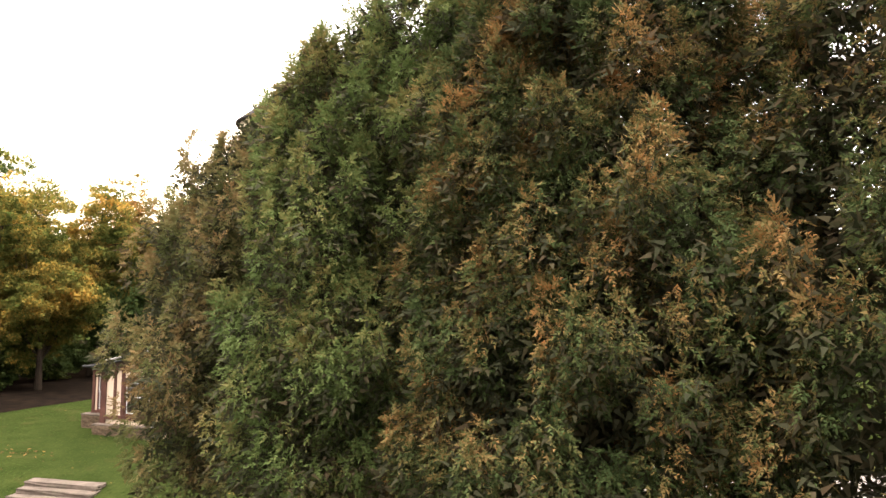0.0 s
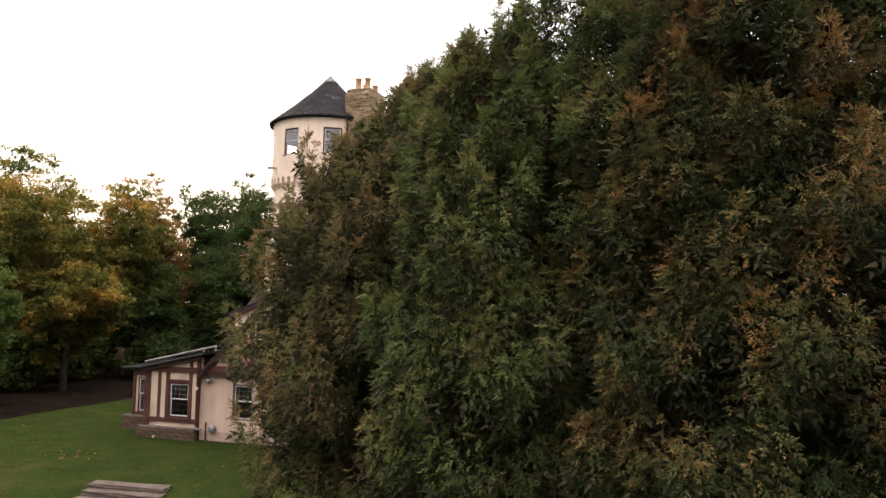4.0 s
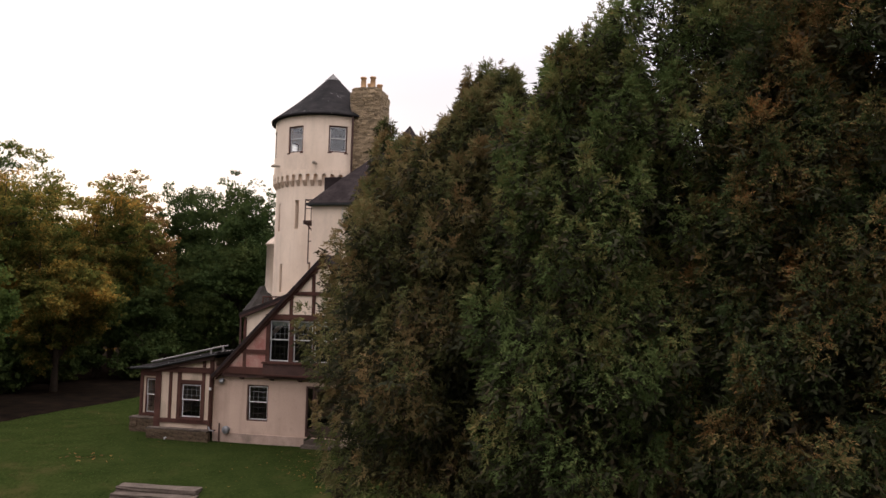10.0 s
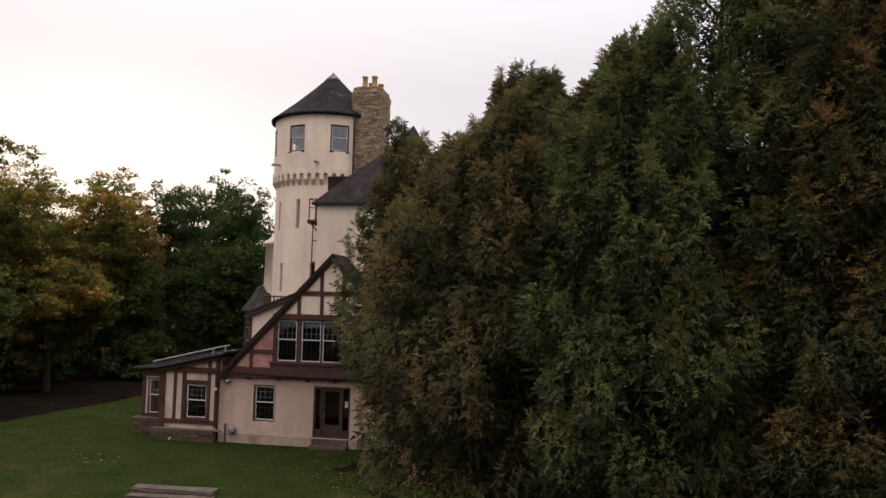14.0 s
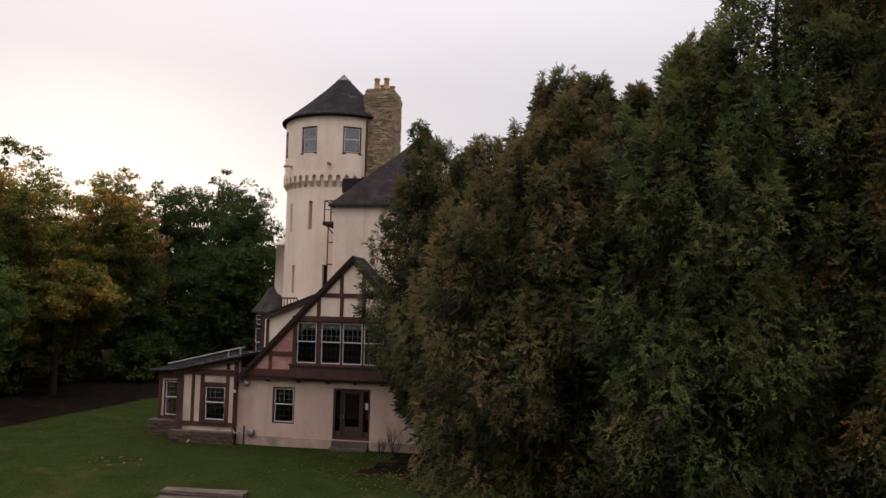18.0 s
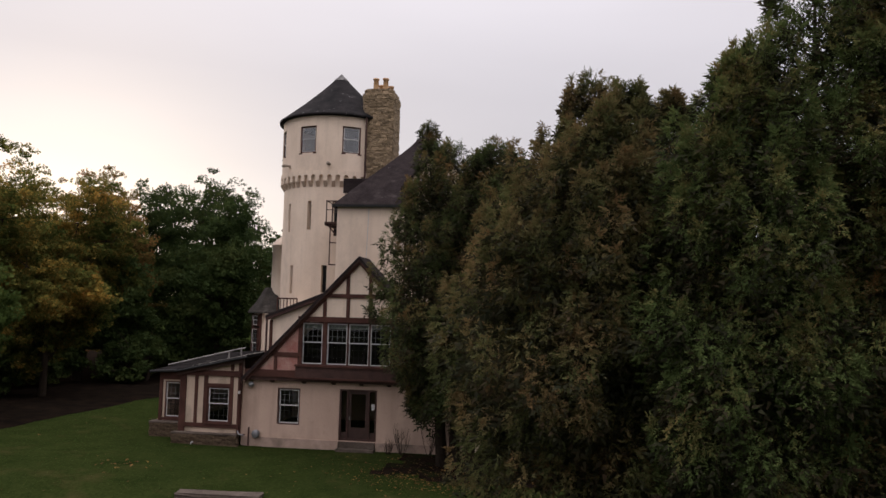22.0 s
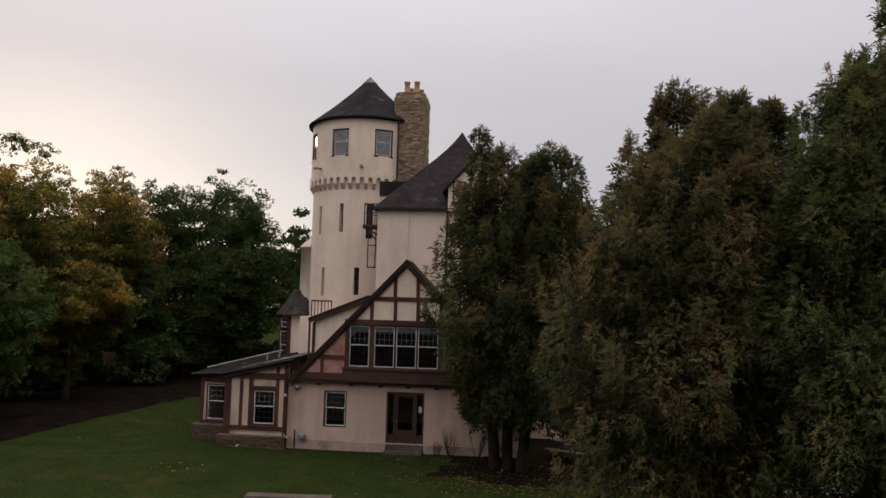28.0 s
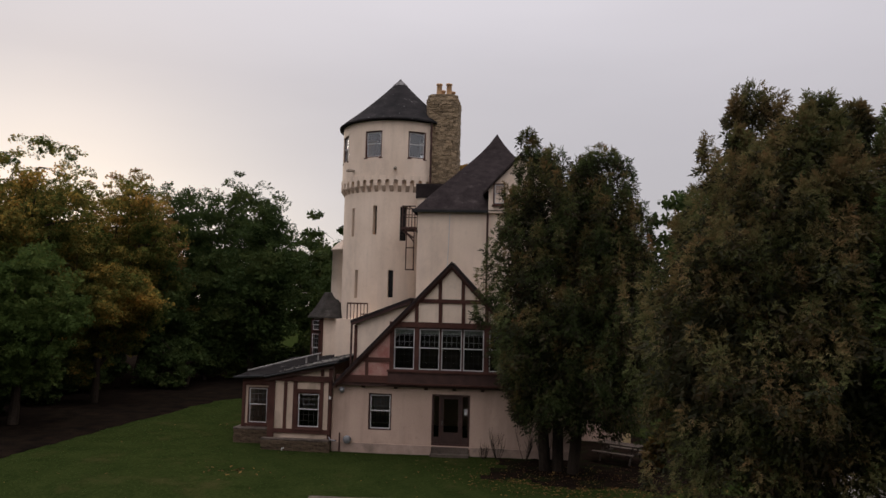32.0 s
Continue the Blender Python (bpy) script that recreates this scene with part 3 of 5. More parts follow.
def slab(bm, pts, t):
    """A roof slab: the polygon pts with its underside t lower."""
    top = [bm.verts.new(p) for p in pts]
    low = [bm.verts.new((p[0], p[1], p[2] - t)) for p in pts]
    bm.faces.new(top)
    bm.faces.new(low[::-1])
    for i in range(len(pts)):
        j = (i + 1) % len(pts)
        bm.faces.new((top[j], top[i], low[i], low[j]))


def wall_x(bm, x0, x1, z0, z1, y0, y1, holes=()):
    """A wall along x with rectangular openings (x0, x1, z0, z1)."""
    xs_ = sorted({x0, x1, *[h[0] for h in holes], *[h[1] for h in holes]})
    zs_ = sorted({z0, z1, *[h[2] for h in holes], *[h[3] for h in holes]})
    for a, b in zip(xs_, xs_[1:]):
        for c, d in zip(zs_, zs_[1:]):
            mx, mz = (a + b) / 2, (c + d) / 2
            if not any(h[0] < mx < h[1] and h[2] < mz < h[3] for h in holes):
                box(bm, a, y0, c, b, y1, d)
    bmesh.ops.remove_doubles(bm, verts=bm.verts, dist=0.0005)
    bm.verts.index_update()
    seen = {}
    for f in bm.faces:
        seen.setdefault(tuple(sorted(v.index for v in f.verts)), []).append(f)
    bmesh.ops.delete(bm, geom=[f for fs in seen.values() if len(fs) > 1 for f in fs], context="FACES_ONLY")


def drum(bm, cx, cy, r0, r1, z0, z1, holes=(), step=5.0):
    """A round wall between radii r0 and r1 with openings (angle0, angle1, z0, z1) in degrees."""
    an = {-180.0 + step * i for i in range(int(360 / step) + 1)}
    for h in holes:
        an = {a for a in an if not (h[0] - 1.2 < a < h[0] + 1.2 or h[1] - 1.2 < a < h[1] + 1.2)} | {h[0], h[1]}
    an = sorted(an)
    zs_ = sorted({z0, z1, *[h[2] for h in holes], *[h[3] for h in holes]})
    n, m = len(an) - 1, len(zs_)
    def solid(i, k):
        a, z = (an[i % n] + an[i % n + 1]) / 2, (zs_[k] + zs_[k + 1]) / 2
        return 0 <= k < m - 1 and not any(h[0] < a < h[1] and h[2] < z < h[3] for h in holes)
    V = {}
    def v(i, k, s):
        key = (i % n, k, s)
        if key not in V:
            r = (r0, r1)[s]
            V[key] = bm.verts.new((cx + r * math.cos(radians(an[i % n])), cy + r * math.sin(radians(an[i % n])), zs_[k]))
        return V[key]
    for i in range(n):
        for k in range(m - 1):
            if not solid(i, k):
                continue
            bm.faces.new((v(i, k, 1), v(i + 1, k, 1), v(i + 1, k + 1, 1), v(i, k + 1, 1)))
            bm.faces.new((v(i, k, 0), v(i, k + 1, 0), v(i + 1, k + 1, 0), v(i + 1, k, 0)))
            if k == 0 or not solid(i, k - 1):
                bm.faces.new((v(i, k, 0), v(i + 1, k, 0), v(i + 1, k, 1), v(i, k, 1)))
            if k == m - 2 or not solid(i, k + 1):
                bm.faces.new((v(i, k + 1, 0), v(i, k + 1, 1), v(i + 1, k + 1, 1), v(i + 1, k + 1, 0)))
            if not solid(i - 1, k):
                bm.faces.new((v(i, k, 0), v(i, k, 1), v(i, k + 1, 1), v(i, k + 1, 0)))
            if not solid(i + 1, k):
                bm.faces.new((v(i + 1, k, 0), v(i + 1, k + 1, 0), v(i + 1, k + 1, 1), v(i + 1, k, 1)))


def put(ob, at, turn=0.0):
    ob.location, ob.rotation_euler = at, (0, 0, radians(turn))
    return ob


def ring_frame(bm, w, h, t, y0, y1, z=0.0):
    box(bm, -w / 2, y0, z, -w / 2 + t, y1, z + h)
    box(bm, w / 2 - t, y0, z, w / 2, y1, z + h)
    box(bm, -w / 2 + t, y0, z, w / 2 - t, y1, z + t)
    box(bm, -w / 2 + t, y0, z + h - t, w / 2 - t, y1, z + h)


def window(at, w, h, turn=0.0, casing=TIMBER, cols=4, rows=3, sill=True, valance=False, lower_bars=False, case=0.055, glazing=None):
    """A double-hung window facing -y at its lower middle: casing, two sashes, bars in the upper one, panes."""
    bm = bmesh.new()
    ring_frame(bm, w, h, case, -0.045, 0.10)
    win = put(part("window", bm, casing, house, "double-hung window with white sashes and dark panes"), at, turn)
    iw, mid = w - 2 * case, h * 0.53
    for name, z0, z1, y in (("upper_sash", mid - 0.02, h - case, 0.0), ("lower_sash", case, mid + 0.02, 0.035)):
        bm = bmesh.new()
        ring_frame(bm, iw, z1 - z0, 0.042, y - 0.02, y + 0.015, z0)
        part(name, bm, WHITE, win, "white painted sash")
        bm = bmesh.new()
        box(bm, -iw / 2 + 0.045, y - 0.004, z0 + 0.045, iw / 2 - 0.045, y + 0.002, z1 - 0.045)
        pane = part("pane", bm, glazing or GLASS, win)
        pane.visible_shadow = False
        bars = MUNTIN if name == "upper_sash" or lower_bars else MUNTIN_DIM
        if cols > 1:
            for i in range(1, cols):
                bm = bmesh.new()
                x = -iw / 2 + iw * i / cols
                box(bm, x - 0.0075, y - 0.014, z0 + 0.04, x + 0.0075, y - 0.004, z1 - 0.04)
                part("muntin", bm, bars, win)
            for i in range(1, rows):
                bm = bmesh.new()
                z = z0 + (z1 - z0) * i / rows
                box(bm, -iw / 2 + 0.05, y - 0.013, z - 0.0075, iw / 2 - 0.05, y - 0.0045, z + 0.0075)
                part("muntin", bm, bars, win)
    if sill:
        bm = bmesh.new()
        box(bm, -w / 2 - 0.05, -0.12, -0.07, w / 2 + 0.05, 0.05, -0.002)
        part("sill", bm, casing, win)
    if valance:
        bm = bmesh.new()
        n = 12
        for i in range(n):
            x0, x1 = -iw / 2 + iw * i / n, -iw / 2 + iw * (i + 1) / n
            d = 0.03 if i % 2 else 0.0
            prism(bm, [(x0, h - 0.25 - d), (x1, h - 0.25 - 0.03 + d), (x1, h - 0.06), (x0, h - 0.06)], "y", 0.12 + d, 0.125 + d)
        part("valance", bm, CLOTH, win, "pale gathered valance behind the glass")
    return win


def beam(pts, y0, y1, name="timber", mat=None):
    """A face timber cut to the polygon pts in x, z."""
    bm = bmesh.new()
    prism(bm, pts, "y", y0, y1)
    return part(name, bm, mat or TIMBER, house)


def bar(x0, z0, x1, z1, y0=-0.235, y1=-0.15):
    return beam([(x0, z0), (x1, z0), (x1, z1), (x0, z1)], y0, y1)


def tube(name, pts, r, mat, parent, label="", n=8):
    bm = bmesh.new()
    for p, q in zip(pts, pts[1:]):
        limb(bm, p, q, r, r, n)
    return part(name, bm, mat, parent, label)


# ground floor: front wall with a window and the door's opening
bm = bmesh.new()
wall_x(bm, -5.05, 5.05, -0.6, 2.78, 0.0, 0.3, [(-3.47, -2.47, 0.87, 2.42), (-0.74, 0.88, 0.33, 2.47)])
part("front_wall", bm, STUCCO_LOW, house, "stained cream stucco wall, darkened for the shade of the trees")
bm = bmesh.new()
box(bm, -5.05, 0.3, -0.6, -4.8, 6.0, 2.78)
box(bm, 4.8, 0.3, -0.6, 5.05, 6.0, 2.78)
box(bm, -4.8, 5.7, -0.6, 4.8, 6.0, 2.78)
part("side_walls", bm, STUCCO, house)
bm = bmesh.new()
box(bm, -4.8, 0.3, 2.70, 4.8, 5.7, 2.85)
box(bm, -4.8, 0.3, 0.1, 4.8, 5.7, 0.3)
part("floor_slabs", bm, INNER, house)
bm = bmesh.new()
box(bm, -5.0, -0.05, -0.6, -0.76, -0.003, 0.31)
box(bm, 0.90, -0.05, -0.6, 5.05, -0.003, 0.31)
part("plinth", bm, PLINTH, house, "stained plaster plinth along the ground")
window((-2.97, 0.10, 0.87), 0.98, 1.54, casing=DARKWOOD, sill=False)

# door with sidelights
bm = bmesh.new()
ring_frame(bm, 1.62, 2.14, 0.08, -0.03, 0.12)
box(bm, -0.50, -0.03, 0.08, -0.43, 0.12, 2.06)
box(bm, 0.43, -0.03, 0.08, 0.50, 0.12, 2.06)
door = put(part("door_frame", bm, DARKWOOD, house, "dark brown door frame with glazed sidelights"), (0.07, 0.06, 0.33))
bm = bmesh.new()
ring_frame(bm, 0.86, 1.98, 0.12, 0.02, 0.065, 0.08)
box(bm, -0.31, 0.02, 0.20, 0.31, 0.065, 0.55)
leaf = part("door_leaf", bm, DOORWOOD, door, "brown wooden door with large dark glass")
bm = bmesh.new()
box(bm, -0.31, 0.035, 0.55, 0.31, 0.045, 1.94)
part("door_glass", bm, GLASS, door)
for x in (-0.615, 0.615):
    bm = bmesh.new()
    box(bm, x - 0.115, 0.03, 0.35, x + 0.115, 0.04, 2.06)
    part("sidelight", bm, GLASS, door)
    bm = bmesh.new()
    box(bm, x - 0.115, 0.02, 0.08, x + 0.115, 0.06, 0.35)
    part("sidelight_panel", bm, DOORWOOD, door)
tube("door_handle", [(-0.36, -0.01, 0.86), (-0.36, -0.01, 1.02)], 0.018, METAL, door, "metal pull handle")
bm = bmesh.new()
box(bm, 0.57, 0.022, 1.30, 0.69, 0.027, 1.55)
part("paper_notice", bm, WHITE, door, "white paper notice on the glass")
bm = bmesh.new()
box(bm, -0.74, -0.42, -0.4, 0.88, -0.003, 0.06)
box(bm, -0.72, -0.14, 0.06, 0.86, -0.004, 0.30)
bmesh.ops.bevel(bm, geom=bm.edges[:], offset=0.015, segments=1, affect="EDGES")
part("door_step", bm, STEPSTONE, house, "worn concrete step under the door")

# gable storey over the door
GX, GZ, GF = 4.98, 7.98, 2.70
def rake(x):
    return GZ - abs(x) * (GZ - GF) / GX
bm = bmesh.new()
prism(bm, [(-2.70, 5.27), (2.75, 5.27), (0.0, GZ - 0.14)], "y", -0.18, 0.05)
part("gable_panel", bm, STUCCO, house, "cream stucco panels between brown timbers")
bm = bmesh.new()
prism(bm, [(-4.62, 3.1), (-2.50, 3.1), (-2.50, rake(-2.5) - 0.05)], "y", -0.18, 0.05)
part("gable_panel", bm, PINK, house, "weathered panels washed with faded red paint")
bm = bmesh.new()
prism(bm, [(2.60, 3.1), (4.62, 3.1), (2.60, rake(2.6) - 0.05)], "y", -0.18, 0.05)
part("gable_panel", bm, PINK, house)
bm = bmesh.new()
for s in (-1, 1):
    slab(bm, [(0, -0.42, GZ + 0.12), (0, 1.45, GZ + 0.12), (s * GX, 1.45, GF + 0.12), (s * GX, -0.42, GF + 0.12)], 0.13)
part("gable_roof", bm, SHINGLE, house, "dark shingled gable roof")
bm = bmesh.new()
prism(bm, [(-4.75, 2.86), (4.75, 2.86), (0, 7.75)], "y", 1.30, 1.42)
part("attic_wall", bm, STUCCO, house)
# Unseen panel, added so the gable windows look dark.
bm = bmesh.new()
prism(bm, [(-4.4, 2.86), (4.4, 2.86), (0, 7.3)], "y", 0.9, 0.95)
part("attic_partition", bm, INNER, house)
for s in (-1, 1):
    beam([(0, GZ + 0.02), (s * GX, GF + 0.02), (s * GX, GF - 0.09), (0, GZ - 0.09)], -0.40, -0.335, "barge_board", DARKWOOD)
    beam([(0, GZ - 0.02), (s * 4.86, rake(4.86) - 0.02), (s * 4.86, rake(4.86) - 0.23), (0, GZ - 0.23)], -0.28, -0.15, "rafter_timber")
bar(-1.50, 6.32, 1.50, 6.49, -0.238)
bar(-2.62, 5.27, 2.66, 5.50, -0.239)
for x in (-0.48, 0.50):
    bar(x - 0.075, 6.49, x + 0.075, rake(x) - 0.18, -0.232)
for x in (-1.465, -0.45, 0.53, 1.52):
    bar(x - 0.075, 5.50, x + 0.075, 6.32 if abs(x) < 1 else rake(x) - 0.18, -0.231)
for s in (-1, 1):
    bar(s * 3.56 - 0.065, 3.19, s * 3.56 + 0.065, rake(3.56) - 0.18, -0.233)
    bar(min(s * 2.55, s * 3.95), 3.78, max(s * 2.55, s * 3.95), 3.95, -0.236)
bar(-4.86, 2.89, 4.86, 3.19, -0.262)
beam([(-4.90, 2.74), (4.90, 2.74), (4.90, 2.89), (-4.90, 2.89)], -0.20, 0.0, "jetty_beam", DARKWOOD)
for x in (-3.7, -2.3, -1.0, 0.2, 1.4, 2.8):
    bm = bmesh.new()
    prism(bm, [(-0.24, 2.74), (0.0, 2.74), (0.0, 2.63), (-0.14, 2.68)], "x", x - 0.07, x + 0.07)
    part("joist_end", bm, DARKWOOD, house)
# window apron: boarded panel under the row of windows
bar(-2.66, 3.38, 2.70, 3.46, -0.40, -0.1)
beam([(-2.62, 2.92), (2.66, 2.92), (2.66, 3.38), (-2.62, 3.38)], -0.345, -0.264, "apron_board", DARKWOOD)
bar(-2.66, 2.86, 2.70, 2.93, -0.37, -0.1)
for x in (-2.50, -1.43, 1.53, 2.62):
    bar(x - 0.09, 3.46, x + 0.09, 5.27, -0.20, 0.02)
for cx_ in (-1.975, -0.895, 0.05, 0.985, 2.075):
    window((cx_, -0.12, 3.46), 0.93, 1.79, casing=TIMBER, sill=False, valance=True, case=0.03)

# shed-roofed wall behind the gable
bm = bmesh.new()
prism(bm, [(-4.50, 2.9), (-1.9, 2.9), (-1.9, 6.36), (-4.50, 5.38)], "y", 1.5, 1.75)
box(bm, -4.50, 1.75, 2.9, -4.28, 6.2, 5.36)
part("shed_wall", bm, STUCCO, house)
bm = bmesh.new()
slab(bm, [(-4.68, 1.25, 5.48), (-1.98, 1.25, 6.55), (-1.98, 8.2, 6.55), (-4.68, 8.2, 5.48)], 0.13)
part("shed_roof", bm, SHINGLE, house)
bm = bmesh.new()
prism(bm, [(-4.66, 5.36), (-1.99, 6.42), (-1.99, 6.30), (-4.66, 5.24)], "y", 1.27, 1.5)
part("eave_board", bm, DARKWOOD, house)
bar(-4.52, 3.4, -4.39, 5.26, 1.44, 1.499)
tube("downpipe", [(-4.64, 1.40, 5.3), (-4.64, 1.40, 3.5)], 0.05, DARKWOOD, house)

# tall block with its flared roof
for x0, y0, x1, y1 in ((-1.98, 2.9, 1.28, 3.2), (-1.98, 3.2, -1.72, 11.3), (1.28, 2.94, 5.1, 3.2), (4.85, 3.2, 5.1, 11.3), (-1.72, 11.05, 4.85, 11.3)):
    bm = bmesh.new()
    box(bm, x0, y0, 2.0, x1, y1, 10.66)
    part("block_wall", bm, STUCCO, house, "tall plain stucco wall")
bm = bmesh.new()
rings = []
for k in range(9):
    t = k / 8
    s = max(1 - t - 0.045 * math.sin(math.pi * t ** 2), 0.004)
    z = 10.72 + 4.70 * t
    rings.append([bm.verts.new(p) for p in ((1.55 - 3.72 * s, 7.2 - 4.48 * s, z), (1.55 + 3.72 * s, 7.2 - 4.48 * s, z), (1.55 + 3.72 * s, 7.2 + 4.48 * s, z), (1.55 - 3.72 * s, 7.2 + 4.48 * s, z))])
for a, b in zip(rings, rings[1:]):
    for i in range(4):
        bm.faces.new((a[i], a[(i + 1) % 4], b[(i + 1) % 4], b[i]))
bm.faces.new(rings[0][::-1])
part("flared_roof", bm, SHINGLE, house, "steep flared hip roof of dark shingles")
bm = bmesh.new()
box(bm, -2.20, 2.66, 10.62, 1.36, 2.73, 10.74)
box(bm, -2.20, 2.73, 10.62, -2.13, 11.4, 10.74)
part("gutter", bm, GUTTER, house, "dark gutter along the eaves")
bm = bmesh.new()
prism(bm, [(1.36, 10.62), (4.3, 10.62), (4.3, 11.7), (2.83, 13.25), (1.36, 11.72)], "y", 2.75, 2.93)
part("dormer_wall", bm, STUCCO, house)
bm = bmesh.new()
slab(bm, [(2.83, 2.55, 13.42), (2.83, 8, 13.42), (1.1, 8, 11.55), (1.1, 2.55, 11.55)], 0.12)
slab(bm, [(2.83, 2.55, 13.42), (4.6, 2.55, 11.55), (4.6, 8, 11.55), (2.83, 8, 13.42)], 0.12)
part("dormer_roof", bm, SHINGLE, house)
window((1.86, 2.72, 11.0), 0.55, 1.0, cols=2, rows=2)
bm = bmesh.new()
box(bm, -2.50, 5.6, 11.74, -0.4, 8.2, 12.47)
part("roof_link", bm, SHINGLE, house, "dark shingled link between roof and tower")
bm = bmesh.new()
box(bm, -2.44, 5.66, 9.5, -0.4, 8.2, 11.74)
part("link_cheek", bm, STUCCO, house)
tube("conduit", [(-0.45, 2.885, 10.6), (-0.50, 2.885, 8.6), (-0.56, 2.885, 7.4)], 0.018, WHITE, house, "thin pale conduit down the wall", 5)
tube("downpipe", [(1.33, 2.84, 10.6), (1.33, 2.84, 4.5)], 0.05, DARKWOOD, house)
# wing behind the trees
bm = bmesh.new()
box(bm, 5.1, 5.0, -0.6, 8.2, 11.0, 5.6)
part("wing_wall", bm, STUCCO_LOW, house)
bm = bmesh.new()
box(bm, 7.86, 4.93, -0.6, 8.24, 4.997, 5.6)
part("corner_board", bm, YELLOWED, house, "yellowed corner board")
bm = bmesh.new()
slab(bm, [(4.9, 4.7, 5.6), (8.5, 4.7, 5.6), (8.5, 8, 7.8), (4.9, 8, 7.8)], 0.18)
slab(bm, [(4.9, 8, 7.8), (8.5, 8, 7.8), (8.5, 11.3, 5.6), (4.9, 11.3, 5.6)], 0.18)
part("wing_roof", bm, SHINGLE, house)
tube("downpipe", [(7.6, 4.93, 5.4), (7.6, 4.93, 0.1)], 0.05, DARKWOOD, house)

# round tower
TX, TY = -4.42, 11.15
tower = tagged(new("tower"), "round cream stucco tower with slit windows")
tower.parent = house
tower.name = "tower"
SLITS = [(-134.6, -130.0, 10.0, 11.6), (-105.4, -100.8, 10.08, 11.68), (-76.5, -69.0, 9.75, 11.65), (-126.4, -121.8, 6.57, 8.13), (-87.2, -81.8, 6.65, 8.14), (-40.0, -35.4, 10.0, 11.6)]
bm = bmesh.new()
drum(bm, TX, TY, 2.72, 3.07, -0.6, 13.3, SLITS)
part("lower_wall", bm, STUCCO, tower)
WINS = [-106.0 + 44.5 * i for i in range(-1, 7)]
WINS = [a - 360 if a > 180 else a for a in WINS]
bm = bmesh.new()
drum(bm, TX, TY, 2.95, 3.24, 13.24, 16.5, [(a - 9.3, a + 9.3, 14.34, 15.84) for a in WINS])
part("upper_wall", bm, STUCCO, tower)
# Unseen floor disc, added to keep the hollow lower drum dark.
bm = bmesh.new()
lathe(bm, [(0.01, 13.30), (3.0, 13.30), (3.0, 13.4), (0.01, 13.4)], TX, TY, 32)
part("floor", bm, INNER, tower)
for a in WINS:
    w = window((TX + 3.10 * math.cos(radians(a)), TY + 3.10 * math.sin(radians(a)), 14.34), 1.02, 1.50, a + 90, rows=1, cols=1, sill=True, case=0.07, glazing=SKYGLASS)
for a0, a1, z0, z1 in SLITS:
    am = radians((a0 + a1) / 2)
    bm = bmesh.new()
    box(bm, -0.3, 0, 0, 0.3, 0.03, z1 - z0 + 0.1)
    put(part("slit_pane", bm, DARKGLASS, tower), (TX + 2.72 * math.cos(am), TY + 2.72 * math.sin(am), z0 - 0.05), math.degrees(am) + 90)
# corbel table: one arched corbel after the other, each on a sloping foot, stained and painted dark for its shaded
# underside
NC = 45
bm = bmesh.new()
hw = 3.29 * math.tan(math.pi / NC)
leg = 0.105
arch = [(leg + (hw - leg) * (1 - math.cos(radians(q))), 12.98 + (hw - leg) * math.sin(radians(q))) for q in range(0, 91, 18)]
poly = [(-leg, 12.76), (leg, 12.76)] + arch + [(hw, 13.34), (-hw, 13.34)] + [(-x, z) for x, z in arch[::-1]]
prism(bm, poly, "y", 0.0, 0.30)
corbel = part("corbel", bm, STUCCO, tower, "arched corbel under the tower's top storey")
bm = bmesh.new()
prism(bm, [(0.012, 12.757), (0.30, 12.757), (0.30, 12.42), (0.20, 12.46)], "x", -leg * 0.92, leg * 0.92)
foot = part("corbel_foot", bm, AGED, tower, "stained sloping foot of a corbel, underside shade in its colour")
for i in range(NC):
    a = math.radians(-90 + (i + 0.5) * 360 / NC)
    for first, name in ((corbel, "corbel"), (foot, "corbel_foot")):
        ob = first if i == 0 else new(name, first.data)
        ob.parent = tower
        put(ob, (TX + 3.285 * math.cos(a), TY + 3.285 * math.sin(a), 0), math.degrees(a) + 90)
# stone spouts
for a in (-129.6, -82.6, -35.0):
    bm = bmesh.new()
    box(bm, -0.07, -0.45, -0.05, 0.07, 0.1, 0.06)
    box(bm, -0.09, -0.50, -0.09, 0.09, -0.30, 0.02)
    bmesh.ops.bevel(bm, geom=bm.edges[:], offset=0.02, segments=1, affect="EDGES")
    put(part("spout", bm, SPOUT, tower, "worn stone waterspout"), (TX + 3.24 * math.cos(radians(a)), TY + 3.24 * math.sin(radians(a)), 13.68), a + 90)
bm = bmesh.new()
lathe(bm, [(3.05, 16.40), (3.48, 16.40), (3.50, 16.50), (3.42, 16.56), (2.2, 17.58), (1.1, 18.60), (0.35, 19.36), (0.02, 19.70)], TX, TY, 64)
part("cone_roof", bm, CONE, tower, "dark conical shingle roof", True)
bm = bmesh.new()
lathe(bm, [(0.47, 19.27), (0.36, 19.39), (0.10, 19.65), (0.015, 19.74)], TX, TY, 24)
part("roof_tip", bm, TIP, tower, "pale weathered cap at the roof's tip", True)
# Unseen cylinder, added to stop sky showing through opposite tower windows.
bm = bmesh.new()
lathe(bm, [(1.3, 13.4), (1.3, 16.4)], TX, TY, 20)
part("stair_core", bm, INNER, tower)
tube("downpipe", [(TX + 3.42 * math.cos(radians(-48.5)), TY + 3.42 * math.sin(radians(-48.5)), z) for z in (16.4, 14.5, 12.7)], 0.06, DARKWOOD, tower)

# stair turret and canted bay beside the tower
bm = bmesh.new()
lathe(bm, [(0.66, 6.3), (0.64, 9.32), (0.70, 9.32), (0.70, 9.42), (0.02, 9.42)], -7.46, 10.9, 20)
part("turret_wall", bm, TURRET, house, "flaking stucco turret with bare brown patches", True)
